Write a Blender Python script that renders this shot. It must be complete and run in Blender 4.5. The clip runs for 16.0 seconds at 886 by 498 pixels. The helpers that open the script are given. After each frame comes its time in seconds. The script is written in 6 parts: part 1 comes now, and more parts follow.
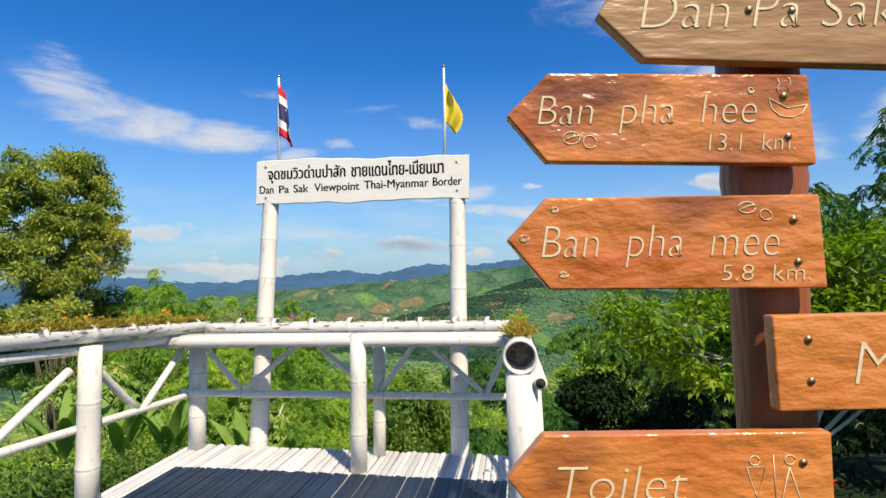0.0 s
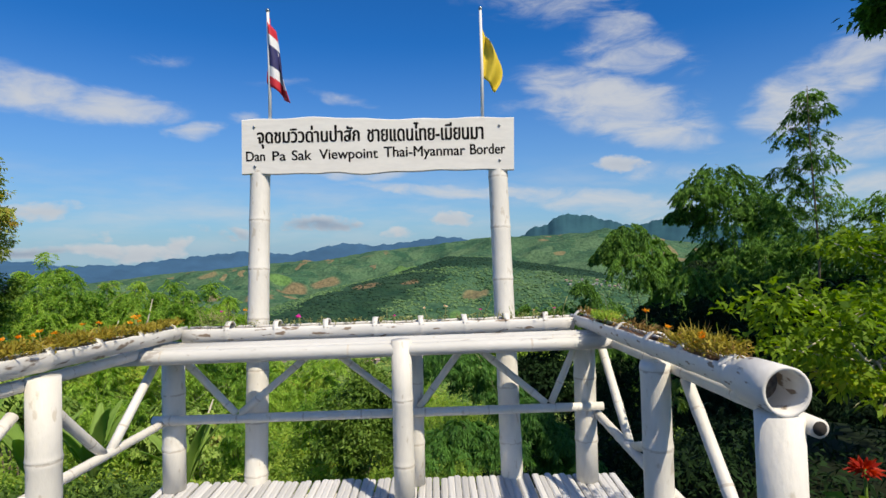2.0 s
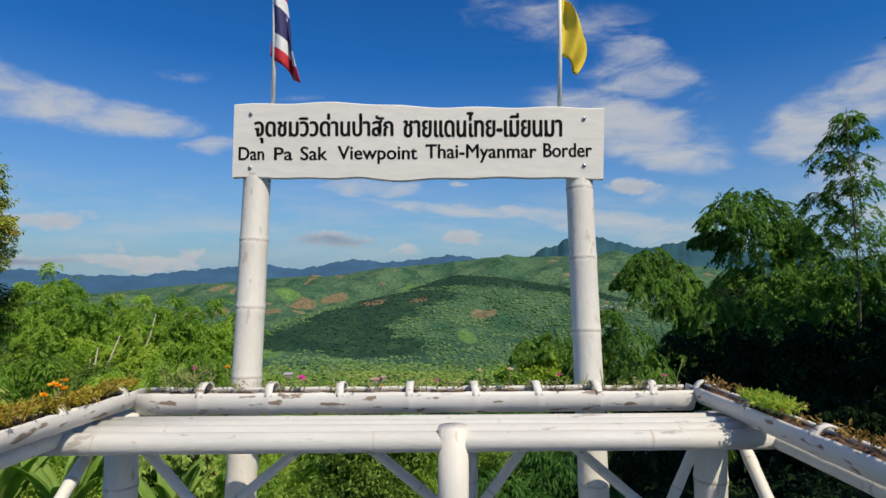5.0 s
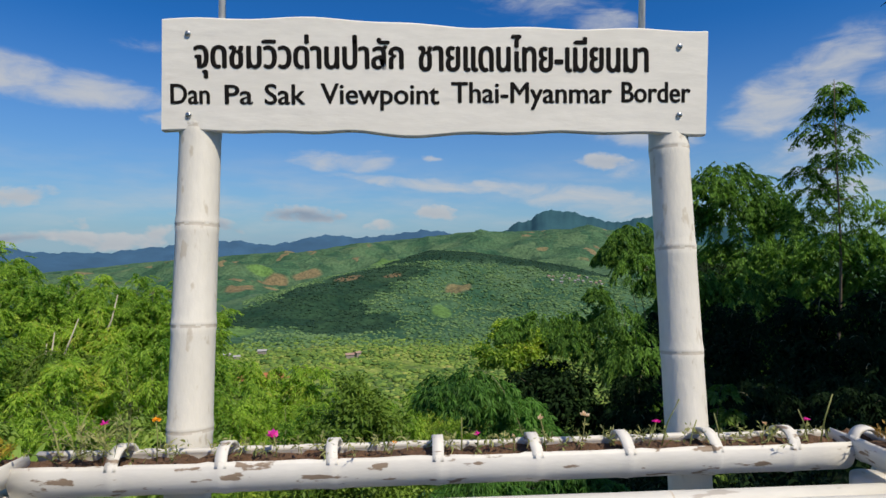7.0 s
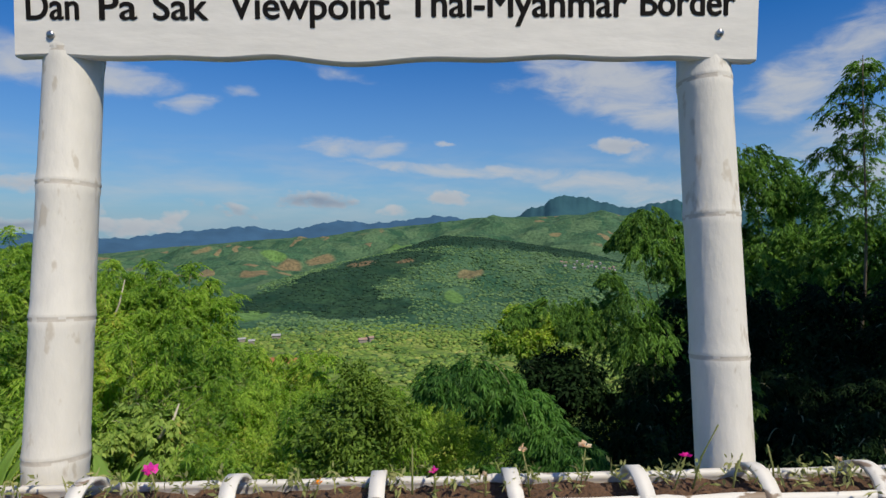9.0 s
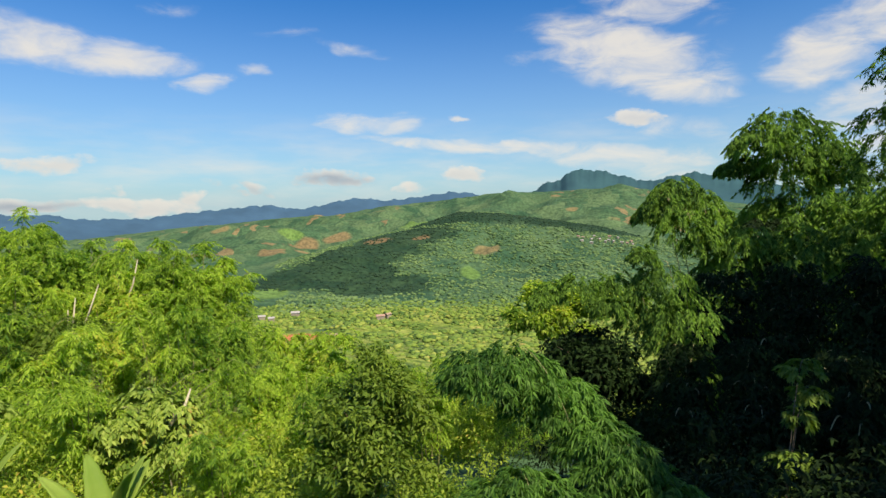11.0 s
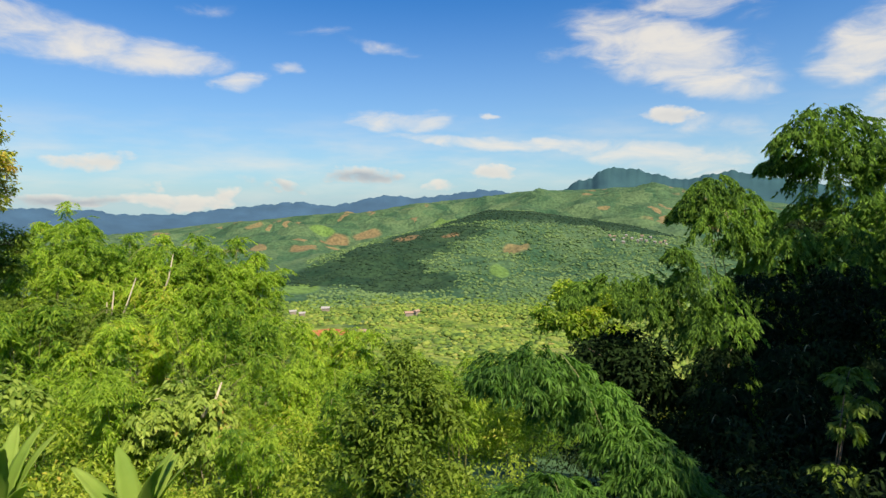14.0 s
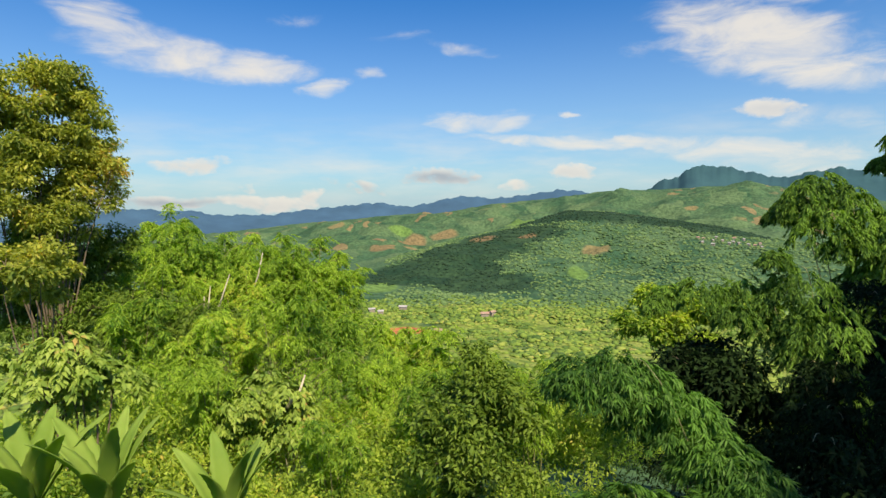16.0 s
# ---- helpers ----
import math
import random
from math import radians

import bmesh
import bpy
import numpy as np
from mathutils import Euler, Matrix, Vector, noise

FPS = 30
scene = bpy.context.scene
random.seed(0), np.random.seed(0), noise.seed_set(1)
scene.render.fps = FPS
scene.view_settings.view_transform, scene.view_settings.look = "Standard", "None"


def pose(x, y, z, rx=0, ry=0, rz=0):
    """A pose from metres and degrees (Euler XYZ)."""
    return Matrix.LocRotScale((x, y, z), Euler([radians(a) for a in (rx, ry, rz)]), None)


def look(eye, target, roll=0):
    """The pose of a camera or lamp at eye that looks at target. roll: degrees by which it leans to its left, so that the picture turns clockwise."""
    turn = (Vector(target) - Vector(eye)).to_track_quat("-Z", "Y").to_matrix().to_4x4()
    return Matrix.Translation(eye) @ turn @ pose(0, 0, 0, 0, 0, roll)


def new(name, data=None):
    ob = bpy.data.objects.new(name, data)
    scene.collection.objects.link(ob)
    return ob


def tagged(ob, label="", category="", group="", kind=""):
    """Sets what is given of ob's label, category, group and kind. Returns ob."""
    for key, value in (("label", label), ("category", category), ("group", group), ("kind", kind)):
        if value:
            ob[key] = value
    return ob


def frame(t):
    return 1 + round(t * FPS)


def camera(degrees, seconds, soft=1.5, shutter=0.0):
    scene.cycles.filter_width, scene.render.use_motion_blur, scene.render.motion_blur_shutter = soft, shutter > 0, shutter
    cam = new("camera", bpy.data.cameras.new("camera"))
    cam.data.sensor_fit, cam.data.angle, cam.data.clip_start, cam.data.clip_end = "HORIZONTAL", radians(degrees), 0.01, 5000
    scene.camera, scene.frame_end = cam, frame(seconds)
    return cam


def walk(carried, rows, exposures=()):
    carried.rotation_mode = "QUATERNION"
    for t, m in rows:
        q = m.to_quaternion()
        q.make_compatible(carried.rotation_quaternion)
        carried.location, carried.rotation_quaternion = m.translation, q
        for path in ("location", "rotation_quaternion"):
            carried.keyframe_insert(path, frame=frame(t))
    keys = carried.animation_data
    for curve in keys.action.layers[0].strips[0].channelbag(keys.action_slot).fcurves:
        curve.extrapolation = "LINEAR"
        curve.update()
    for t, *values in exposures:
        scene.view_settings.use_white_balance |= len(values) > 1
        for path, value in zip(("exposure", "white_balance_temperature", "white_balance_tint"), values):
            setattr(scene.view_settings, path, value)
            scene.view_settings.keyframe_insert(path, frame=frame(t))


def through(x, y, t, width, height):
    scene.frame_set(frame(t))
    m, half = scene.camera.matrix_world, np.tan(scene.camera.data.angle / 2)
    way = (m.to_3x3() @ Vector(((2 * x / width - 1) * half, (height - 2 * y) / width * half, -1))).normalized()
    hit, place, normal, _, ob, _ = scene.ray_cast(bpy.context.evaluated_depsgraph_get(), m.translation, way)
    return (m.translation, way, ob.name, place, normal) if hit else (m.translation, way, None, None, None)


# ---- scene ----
cam = camera(78.6, 16.0)
PATH = [
    (0, (0.259, -0.026, 1.552), (-0.023, 1.953, 1.621), -0.6),
    (0.3, (0.071, 0.094, 1.543), (-0.219, 2.072, 1.612), -0.8),
    (0.5, (-0.047, 0.181, 1.54), (-0.298, 2.165, 1.578), -1.9),
    (0.6, (-0.122, 0.227, 1.537), (-0.345, 2.215, 1.553), -2.1),
    (1, (-0.339, 0.455, 1.521), (-0.483, 2.449, 1.493), -2.7),
    (1.5, (-0.577, 0.632, 1.54), (-0.65, 2.63, 1.511), -1.1),
    (2, (-0.771, 0.741, 1.617), (-0.745, 2.741, 1.604), -1.1),
    (2.5, (-0.854, 0.95, 1.659), (-0.831, 2.95, 1.702), -0.6),
    (3, (-0.869, 1.132, 1.71), (-0.877, 3.131, 1.782), -0.3),
    (3.5, (-0.875, 1.177, 1.713), (-0.897, 3.176, 1.785), -0.3),
    (3.7, (-0.885, 1.216, 1.723), (-0.909, 3.215, 1.792), -0.2),
    (5.8, (-1.125, 2.293, 1.7), (-1.128, 4.293, 1.737), 0.5),
    (6, (-1.144, 2.395, 1.703), (-1.169, 4.394, 1.733), 0.9),
    (6.5, (-1.222, 2.624, 1.755), (-1.195, 4.624, 1.777), 0.9),
    (7, (-1.259, 2.74, 1.776), (-1.171, 4.737, 1.739), 0.0),
    (7.5, (-1.238, 2.781, 1.772), (-1.137, 4.776, 1.692), -0.0),
    (8, (-1.194, 2.818, 1.771), (-1.091, 4.814, 1.703), -0.2),
    (8.5, (-1.117, 2.96, 1.757), (-1.016, 4.956, 1.692), -0.1),
    (9, (-1.074, 3.247, 1.717), (-1.032, 5.244, 1.627), 0.0),
    (9.2, (-1.072, 3.355, 1.702), (-1.030, 5.352, 1.616), -0.1),
    (11.3, (-1.200, 4.270, 1.620), (-1.221, 6.262, 1.436), -0.9),
    (11.5, (-1.200, 4.300, 1.620), (-1.152, 6.291, 1.435), -0.5),
    (12, (-1.200, 4.340, 1.620), (-1.025, 6.324, 1.434), 0.2),
    (12.5, (-1.200, 4.340, 1.620), (-1.073, 6.327, 1.435), -0.0),
    (13, (-1.200, 4.340, 1.620), (-1.161, 6.331, 1.434), -0.2),
    (13.5, (-1.200, 4.340, 1.620), (-1.248, 6.330, 1.434), -0.3),
    (14, (-1.200, 4.340, 1.620), (-1.325, 6.328, 1.436), -0.5),
    (14.5, (-1.200, 4.340, 1.620), (-1.419, 6.319, 1.438), -0.6),
    (15, (-1.200, 4.340, 1.620), (-1.501, 6.309, 1.439), -0.7),
    (15.5, (-1.200, 4.340, 1.620), (-1.547, 6.302, 1.440), -0.5),
    (16, (-1.200, 4.340, 1.620), (-1.604, 6.290, 1.441), -0.7),
]
EXPOSURE = [(0, 0.44, 6700, 10), (1.0, 0.15, 6500, 10), (3.7, 0.17, 6500, 10), (5.8, -0.18, 6450, 10), (7.0, -0.05, 6500, 10), (9.2, -0.13, 6400, 10), (11.3, 0.56, 7800, 10), (16, 0.56, 7800, 10)]
walk(cam, [(t, look(eye, target, roll)) for t, eye, target, roll in PATH], EXPOSURE)
SUN, SKY, SKY_SAT, CLOUD = 4.8, 0.080, 1.3, 7.6

LIGHT = Vector((-0.48, 0.60, -1.0)).normalized()  # the way the sunlight travels

# ---------------------------------------------------------------- world, sun
world = bpy.data.worlds.new("sky")
scene.world = world
world.use_nodes = True
wn, wl = world.node_tree.nodes, world.node_tree.links
wn.clear()


def wnode(kind, **kw):
    n = wn.new(kind)
    for k, v in kw.items():
        if k == "op":
            n.operation = v
        elif k == "blend":
            n.blend_type = v
    return n


def wput(sock, v):
    if isinstance(v, bpy.types.NodeSocket):
        wl.new(v, sock)
    else:
        sock.default_value = v


def wmath(op, a, b=0.0, c=None, clamp=False):
    n = wnode("ShaderNodeMath", op=op)
    n.use_clamp = clamp
    wput(n.inputs[0], a)
    wput(n.inputs[1], b)
    if c is not None:
        wput(n.inputs[2], c)
    return n.outputs[0]


sky = wn.new("ShaderNodeTexSky")
sky.sky_type = "NISHITA"
sky.sun_disc = False
sky.sun_elevation = math.asin(-LIGHT.z)
sky.sun_rotation = math.atan2(-LIGHT.x, -LIGHT.y)
sky.altitude = 1000
sky.air_density, sky.dust_density, sky.ozone_density = 1.0, 0.4, 3.0
tint = wn.new("ShaderNodeHueSaturation")
tint.inputs["Saturation"].default_value = SKY_SAT
tint.inputs["Hue"].default_value = 0.5
tint.inputs["Value"].default_value = 1.0
wl.new(sky.outputs[0], tint.inputs["Color"])
blue = wn.new("ShaderNodeMix")
blue.data_type = "RGBA"
blue.blend_type = "MULTIPLY"
blue.inputs[0].default_value = 1.0
blue.inputs[7].default_value = (0.52, 1.11, 1.50, 1)
wl.new(tint.outputs[0], blue.inputs[6])

coord = wn.new("ShaderNodeTexCoord")
sep = wn.new("ShaderNodeSeparateXYZ")
wl.new(coord.outputs["Generated"], sep.inputs[0])
dx, dy, dz = sep.outputs
azim = wmath("ARCTAN2", dx, dy)            # to the right of +y
elev = wmath("ARCSINE", dz)
flat = wn.new("ShaderNodeCombineXYZ")
wput(flat.inputs[0], azim)
wput(flat.inputs[1], elev)


def wnoise(scale, detail, stretch, rough=0.55, distort=0.0):
    m = wn.new("ShaderNodeMapping")
    m.inputs["Scale"].default_value = stretch
    wl.new(flat.outputs[0], m.inputs["Vector"])
    n = wn.new("ShaderNodeTexNoise")
    n.inputs["Scale"].default_value = scale
    n.inputs["Detail"].default_value = detail
    n.inputs["Roughness"].default_value = rough
    n.inputs["Distortion"].default_value = distort
    wl.new(m.outputs[0], n.inputs["Vector"])
    return n


warp = wnoise(9.0, 6, (1, 1.6, 1))
wsep = wn.new("ShaderNodeSeparateXYZ")
wl.new(warp.outputs["Color"], wsep.inputs[0])
waz = wmath("MULTIPLY_ADD", wmath("SUBTRACT", wsep.outputs[0], 0.5), 0.10, azim)
wel = wmath("MULTIPLY_ADD", wmath("SUBTRACT", wsep.outputs[1], 0.5), 0.045, elev)
streak = wnoise(10.0, 9, (1, 3.0, 1), 0.62, 0.6).outputs["Fac"]
broad = wnoise(5.0, 3, (1, 2.4, 1)).outputs["Fac"]
fine = wnoise(30.0, 6, (1, 1.7, 1), 0.55).outputs["Fac"]
# high streaky cloud: bearing, height, half width, half height (degrees), tilt, density
CLOUDS = [
    (18.2, 13.6, 11.1, 4.4, -0.29, 1), (20.8, 17.9, 7.4, 2.9, -0.18, 0.8), (22.1, 10.5, 6.3, 2, -0.18, 1.05), (10.4, 14.5, 5.1, 1.1, 0.06, 0.8), (22.7, 6.5, 6.8, 1.5, -0.04, 0.5),
    (34.4, 12.1, 5.3, 3.5, 0.21, 1), (37.6, 14.1, 5.4, 3.5, 0.41, 0.85), (37.1, 7.6, 6.5, 2.6, 0.15, 0.8), (39.3, 4.1, 5.1, 2.1, -0.05, 0.65), (-30.2, 13.2, 7.5, 2, 0, 1.05),
    (-23.7, 11.3, 3, 1.1, 0.05, 1), (-19.1, 12.6, 2.2, 0.9, 0.09, 0.85), (-9.1, 15.2, 4.7, 0.8, -0.18, 0.5), (-15, 16.3, 4.7, 0.7, -0, 0.32), (-8.2, 8, 6.7, 1.5, -0.02, 0.95),
    (2.2, 5.6, 13.9, 1, -0.08, 0.9), (16.2, 4.3, 12.3, 1.7, -0.12, 0.85), (22.8, 3.3, 6.3, 2.1, -0.02, 0.75), (1.2, 8.4, 1.5, 0.4, 0.01, 0.8), (-42.9, 15.8, 5.6, 1.7, -0.17, 0.8),
    (-26.4, 17.5, 2.9, 0.8, 0.08, 0.4), (11.4, 24, 11.5, 2.8, -0.12, 0.55), (19.4, 19.9, 4.3, 3.1, -0.41, 0.7), (-42.8, 17.1, 4.1, 1.8, -0.27, 0.7), (-37.5, 13.5, 9.8, 2.4, -0.05, 0.95),
    (47, 15, 8, 5, 0.4, 0.7), (-70, 9, 20, 5, 0.1, 0.7), (75, 12, 20, 6, 0, 0.8), (120, 20, 30, 9, 0, 0.8), (-130, 16, 35, 8, 0, 0.8),
    (170, 30, 25, 10, 0, 0.8),
    # unseen banks overhead and behind, added to whiten the ambient light
    (-100, 40, 45, 11, 0, 0.9), (100, 46, 45, 13, 0, 0.9), (10, 56, 60, 13, 0.05, 0.9), (180, 55, 60, 14, 0, 0.9), (-40, 72, 90, 10, 0, 0.8),
]
# low heaps: the same, and how grey
HEAPS = [
    (18.9, 7.6, 3.8, 0.9, -0.04, 1.1, 0.25), (-11.6, 2.6, 5.5, 1.2, -0.04, 1, 0.9), (1.5, 2.8, 3.1, 0.9, 0, 1.05, 0.25), (-19.3, 1.7, 2.6, 0.9, -0.31, 0.62, 0.9), (-3.7, 1.4, 2.2, 0.7, 0, 0.8, 0.25),
    (-36.1, 3.7, 4.1, 1.2, 0.08, 0.9, 0.25), (-38.6, 0.1, 5.5, 0.8, -0.01, 1, 0.9), (-29.7, 0.1, 6.6, 1, -0.01, 1.1, 0.25), (-25.3, 0.7, 1.8, 0.8, -0.01, 0.9, 0.25), (-31.2, 1.5, 1.4, 0.7, 0, 0.7, 0.25),
    (-21.4, 1.5, 3.4, 0.8, -0.21, 0.45, 0.9), (-46, 0.3, 6, 1.2, 0, 1, 0.9),
]


def bank(a, e, w, h, slope, dens):
    u = wmath("SUBTRACT", waz, math.radians(a))
    v = wmath("SUBTRACT", wmath("SUBTRACT", wel, math.radians(e)), wmath("MULTIPLY", u, slope))
    u2 = wmath("POWER", wmath("ABSOLUTE", wmath("DIVIDE", u, math.radians(w))), 2.0)
    vn = wmath("DIVIDE", v, math.radians(h))
    v2 = wmath("POWER", wmath("ABSOLUTE", vn), 2.0)
    return wmath("MULTIPLY", wmath("SUBTRACT", 1.0, wmath("ADD", u2, v2), clamp=True), dens), vn


def soft_step(v, lo, hi, top):
    r = wn.new("ShaderNodeMapRange")
    r.interpolation_type = "SMOOTHSTEP"
    r.inputs["From Min"].default_value, r.inputs["From Max"].default_value = lo, hi
    r.inputs["To Max"].default_value = top
    wl.new(v, r.inputs["Value"])
    return r.outputs[0]


total, heaps, dull = None, None, None
for row in CLOUDS:
    f, vn = bank(*row)
    total = f if total is None else wmath("MAXIMUM", total, f)
for row in HEAPS:
    f, vn = bank(*row[:6])
    under = wmath("MULTIPLY", f, wmath("MULTIPLY", wmath("SUBTRACT", 0.9, vn, clamp=True), row[6]))
    heaps = f if heaps is None else wmath("MAXIMUM", heaps, f)
    dull = under if dull is None else wmath("MAXIMUM", dull, under)
body = wmath("ADD", total, wmath("ADD", wmath("MULTIPLY", wmath("SUBTRACT", streak, 0.5), 2.3), wmath("MULTIPLY", wmath("SUBTRACT", broad, 0.5), 0.9)))
high = wmath("MULTIPLY", soft_step(body, -0.05, 1.35, 0.86), wmath("MULTIPLY", total, 2.0, clamp=True))
puff = wmath("MULTIPLY", soft_step(wmath("ADD", heaps, wmath("MULTIPLY", wmath("SUBTRACT", fine, 0.5), 1.9)), 0.1, 0.95, 0.86), wmath("MULTIPLY", heaps, 2.5, clamp=True))
cloud = wmath("MAXIMUM", high, puff)
# thin veil low over the hills
veil_n = wnoise(6.0, 4, (1, 4.5, 1)).outputs["Fac"]
low = wmath("SUBTRACT", 1.0, wmath("DIVIDE", wmath("ABSOLUTE", wmath("SUBTRACT", elev, 0.06)), 0.10), clamp=True)
cloud = wmath("MAXIMUM", cloud, wmath("MULTIPLY", low, soft_step(veil_n, 0.35, 0.8, 0.55)))
tone = wn.new("ShaderNodeMix")
tone.data_type = "RGBA"
wput(tone.inputs[0], wmath("MULTIPLY", dull, 1.1, clamp=True))
wput(tone.inputs[6], (CLOUD * 0.92, CLOUD * 0.94, CLOUD * 0.96, 1))
wput(tone.inputs[7], (CLOUD * 0.42, CLOUD * 0.50, CLOUD * 0.64, 1))
mix = wn.new("ShaderNodeMix")
mix.data_type = "RGBA"
wput(mix.inputs[0], cloud)
haze = wn.new("ShaderNodeMix")
haze.data_type = "RGBA"
wput(haze.inputs[0], wmath("MULTIPLY", wmath("POWER", wmath("SUBTRACT", 1.0, wmath("DIVIDE", wmath("ABSOLUTE", elev), 0.36), clamp=True), 1.4), 0.80))
wl.new(blue.outputs[2], haze.inputs[6])
wput(haze.inputs[7], (CLOUD * 0.45, CLOUD * 0.62, CLOUD * 0.84, 1))
wl.new(haze.outputs[2], mix.inputs[6])
wl.new(tone.outputs[2], mix.inputs[7])
bg = wn.new("ShaderNodeBackground")
bg.inputs["Strength"].default_value = SKY
wl.new(mix.outputs[2], bg.inputs["Color"])
wout = wn.new("ShaderNodeOutputWorld")
wl.new(bg.outputs[0], wout.inputs["Surface"])

sun_data = bpy.data.lights.new("sun", "SUN")
sun_data.energy, sun_data.angle, sun_data.color = SUN, radians(0.6), (1.0, 0.89, 0.70)
sun = new("sun", sun_data)
sun.matrix_world = look((40, -60, 80), Vector((40, -60, 80)) + LIGHT)

# ---------------------------------------------------------------- materials


def surface(name, c1, c2, scale=6.0, rough=0.7, bump=0.15, bump_scale=60.0, stretch=(1, 1, 1), metal=0.0,
            chip=None, chip_at=0.66, chip_scale=7.0, island=0.0, world_space=False, spec=0.5, chip_soft=0.035):
    """Two-scale mottled paint, wood or earth, with relief and, if asked, patches where the coat has worn off."""
    m = bpy.data.materials.new(name)
    m.use_nodes = True
    n, l = m.node_tree.nodes, m.node_tree.links
    b = n["Principled BSDF"]
    b.inputs["Roughness"].default_value = rough
    b.inputs["Metallic"].default_value = metal
    b.inputs["Specular IOR Level"].default_value = spec
    tc = n.new("ShaderNodeTexCoord")
    mp = n.new("ShaderNodeMapping")
    mp.inputs["Scale"].default_value = stretch
    if world_space:
        geo = n.new("ShaderNodeNewGeometry")
        l.new(geo.outputs["Position"], mp.inputs["Vector"])
    else:
        l.new(tc.outputs["Object"], mp.inputs["Vector"])

    def tex(s, d=5):
        t = n.new("ShaderNodeTexNoise")
        t.inputs["Scale"].default_value = s
        t.inputs["Detail"].default_value = d
        l.new(mp.outputs[0], t.inputs["Vector"])
        return t.outputs["Fac"]

    def mixer(fac, a, c):
        x = n.new("ShaderNodeMix")
        x.data_type = "RGBA"
        l.new(fac, x.inputs[0])
        for sock, v in ((x.inputs[6], a), (x.inputs[7], c)):
            if isinstance(v, bpy.types.NodeSocket):
                l.new(v, sock)
            else:
                sock.default_value = (*v, 1)
        return x.outputs[2]

    def ranged(fac, lo, hi):
        r = n.new("ShaderNodeMapRange")
        r.inputs["From Min"].default_value, r.inputs["From Max"].default_value = lo, hi
        l.new(fac, r.inputs["Value"])
        return r.outputs[0]

    col = mixer(ranged(tex(scale), 0.3, 0.7), c1, c2)
    grain = ranged(tex(scale * 9, 3), 0.25, 0.75)
    dark = tuple(x * 0.78 for x in c1)
    fine_mix = n.new("ShaderNodeMath")
    fine_mix.operation = "MULTIPLY"
    fine_mix.inputs[1].default_value = 0.45
    l.new(grain, fine_mix.inputs[0])
    col = mixer(fine_mix.outputs[0], col, dark)
    if island:
        geo2 = n.new("ShaderNodeNewGeometry")
        inf = n.new("ShaderNodeObjectInfo")
        hs = n.new("ShaderNodeHueSaturation")
        ad = n.new("ShaderNodeMath")
        ad.operation = "MULTIPLY_ADD"
        ad.inputs[1].default_value = island
        ad.inputs[2].default_value = 1 - island / 2
        l.new(inf.outputs["Random"], ad.inputs[0])
        l.new(ad.outputs[0], hs.inputs["Value"])
        l.new(col, hs.inputs["Color"])
        col = hs.outputs[0]
    if chip:
        mask = ranged(tex(chip_scale, 8), chip_at, chip_at + chip_soft)
        col = mixer(mask, col, chip)
    l.new(col, b.inputs["Base Color"])
    bp = n.new("ShaderNodeBump")
    bp.inputs["Strength"].default_value = bump
    bp.inputs["Distance"].default_value = 0.02
    l.new(tex(bump_scale, 4), bp.inputs["Height"])
    l.new(bp.outputs[0], b.inputs["Normal"])
    return m


def foliage(name, dark, light, dry=None, dry_part=0.1, through=0.35, patch=0.6, rough=0.55):
    """Leaves: each leaf its own tone, larger drifts of tone, light shining through."""
    m = bpy.data.materials.new(name)
    m.use_nodes = True
    n, l = m.node_tree.nodes, m.node_tree.links
    b = n["Principled BSDF"]
    b.inputs["Roughness"].default_value = rough
    b.inputs["Specular IOR Level"].default_value = 0.2
    geo = n.new("ShaderNodeNewGeometry")
    t = n.new("ShaderNodeTexNoise")
    t.inputs["Scale"].default_value = patch
    t.inputs["Detail"].default_value = 4
    l.new(geo.outputs["Position"], t.inputs["Vector"])
    ad = n.new("ShaderNodeMath")
    ad.operation = "MULTIPLY_ADD"
    ad.inputs[1].default_value = 0.6
    l.new(geo.outputs["Random Per Island"], ad.inputs[0])
    sb = n.new("ShaderNodeMath")
    sb.operation = "MULTIPLY_ADD"
    sb.inputs[1].default_value = 1.6
    sb.inputs[2].default_value = -0.6
    l.new(t.outputs["Fac"], sb.inputs[0])
    l.new(sb.outputs[0], ad.inputs[2])
    r = n.new("ShaderNodeValToRGB")
    e = r.color_ramp.elements
    e[0].position, e[0].color = 0.1, (*dark, 1)
    e[1].position, e[1].color = 0.85, (*light, 1)
    if dry:
        x = e.new(1.0 - dry_part)
        x.color = (*light, 1)
        e[-1].position, e[-1].color = 1.0, (*dry, 1)
    l.new(ad.outputs[0], r.inputs[0])
    l.new(r.outputs[0], b.inputs["Base Color"])
    tr = n.new("ShaderNodeBsdfTranslucent")
    hs = n.new("ShaderNodeHueSaturation")
    hs.inputs["Value"].default_value = 1.5
    hs.inputs["Saturation"].default_value = 1.1
    l.new(r.outputs[0], hs.inputs["Color"])
    l.new(hs.outputs[0], tr.inputs["Color"])
    mx = n.new("ShaderNodeMixShader")
    mx.inputs[0].default_value = through
    l.new(b.outputs[0], mx.inputs[1])
    l.new(tr.outputs[0], mx.inputs[2])
    l.new(mx.outputs[0], n["Material Output"].inputs["Surface"])
    return m


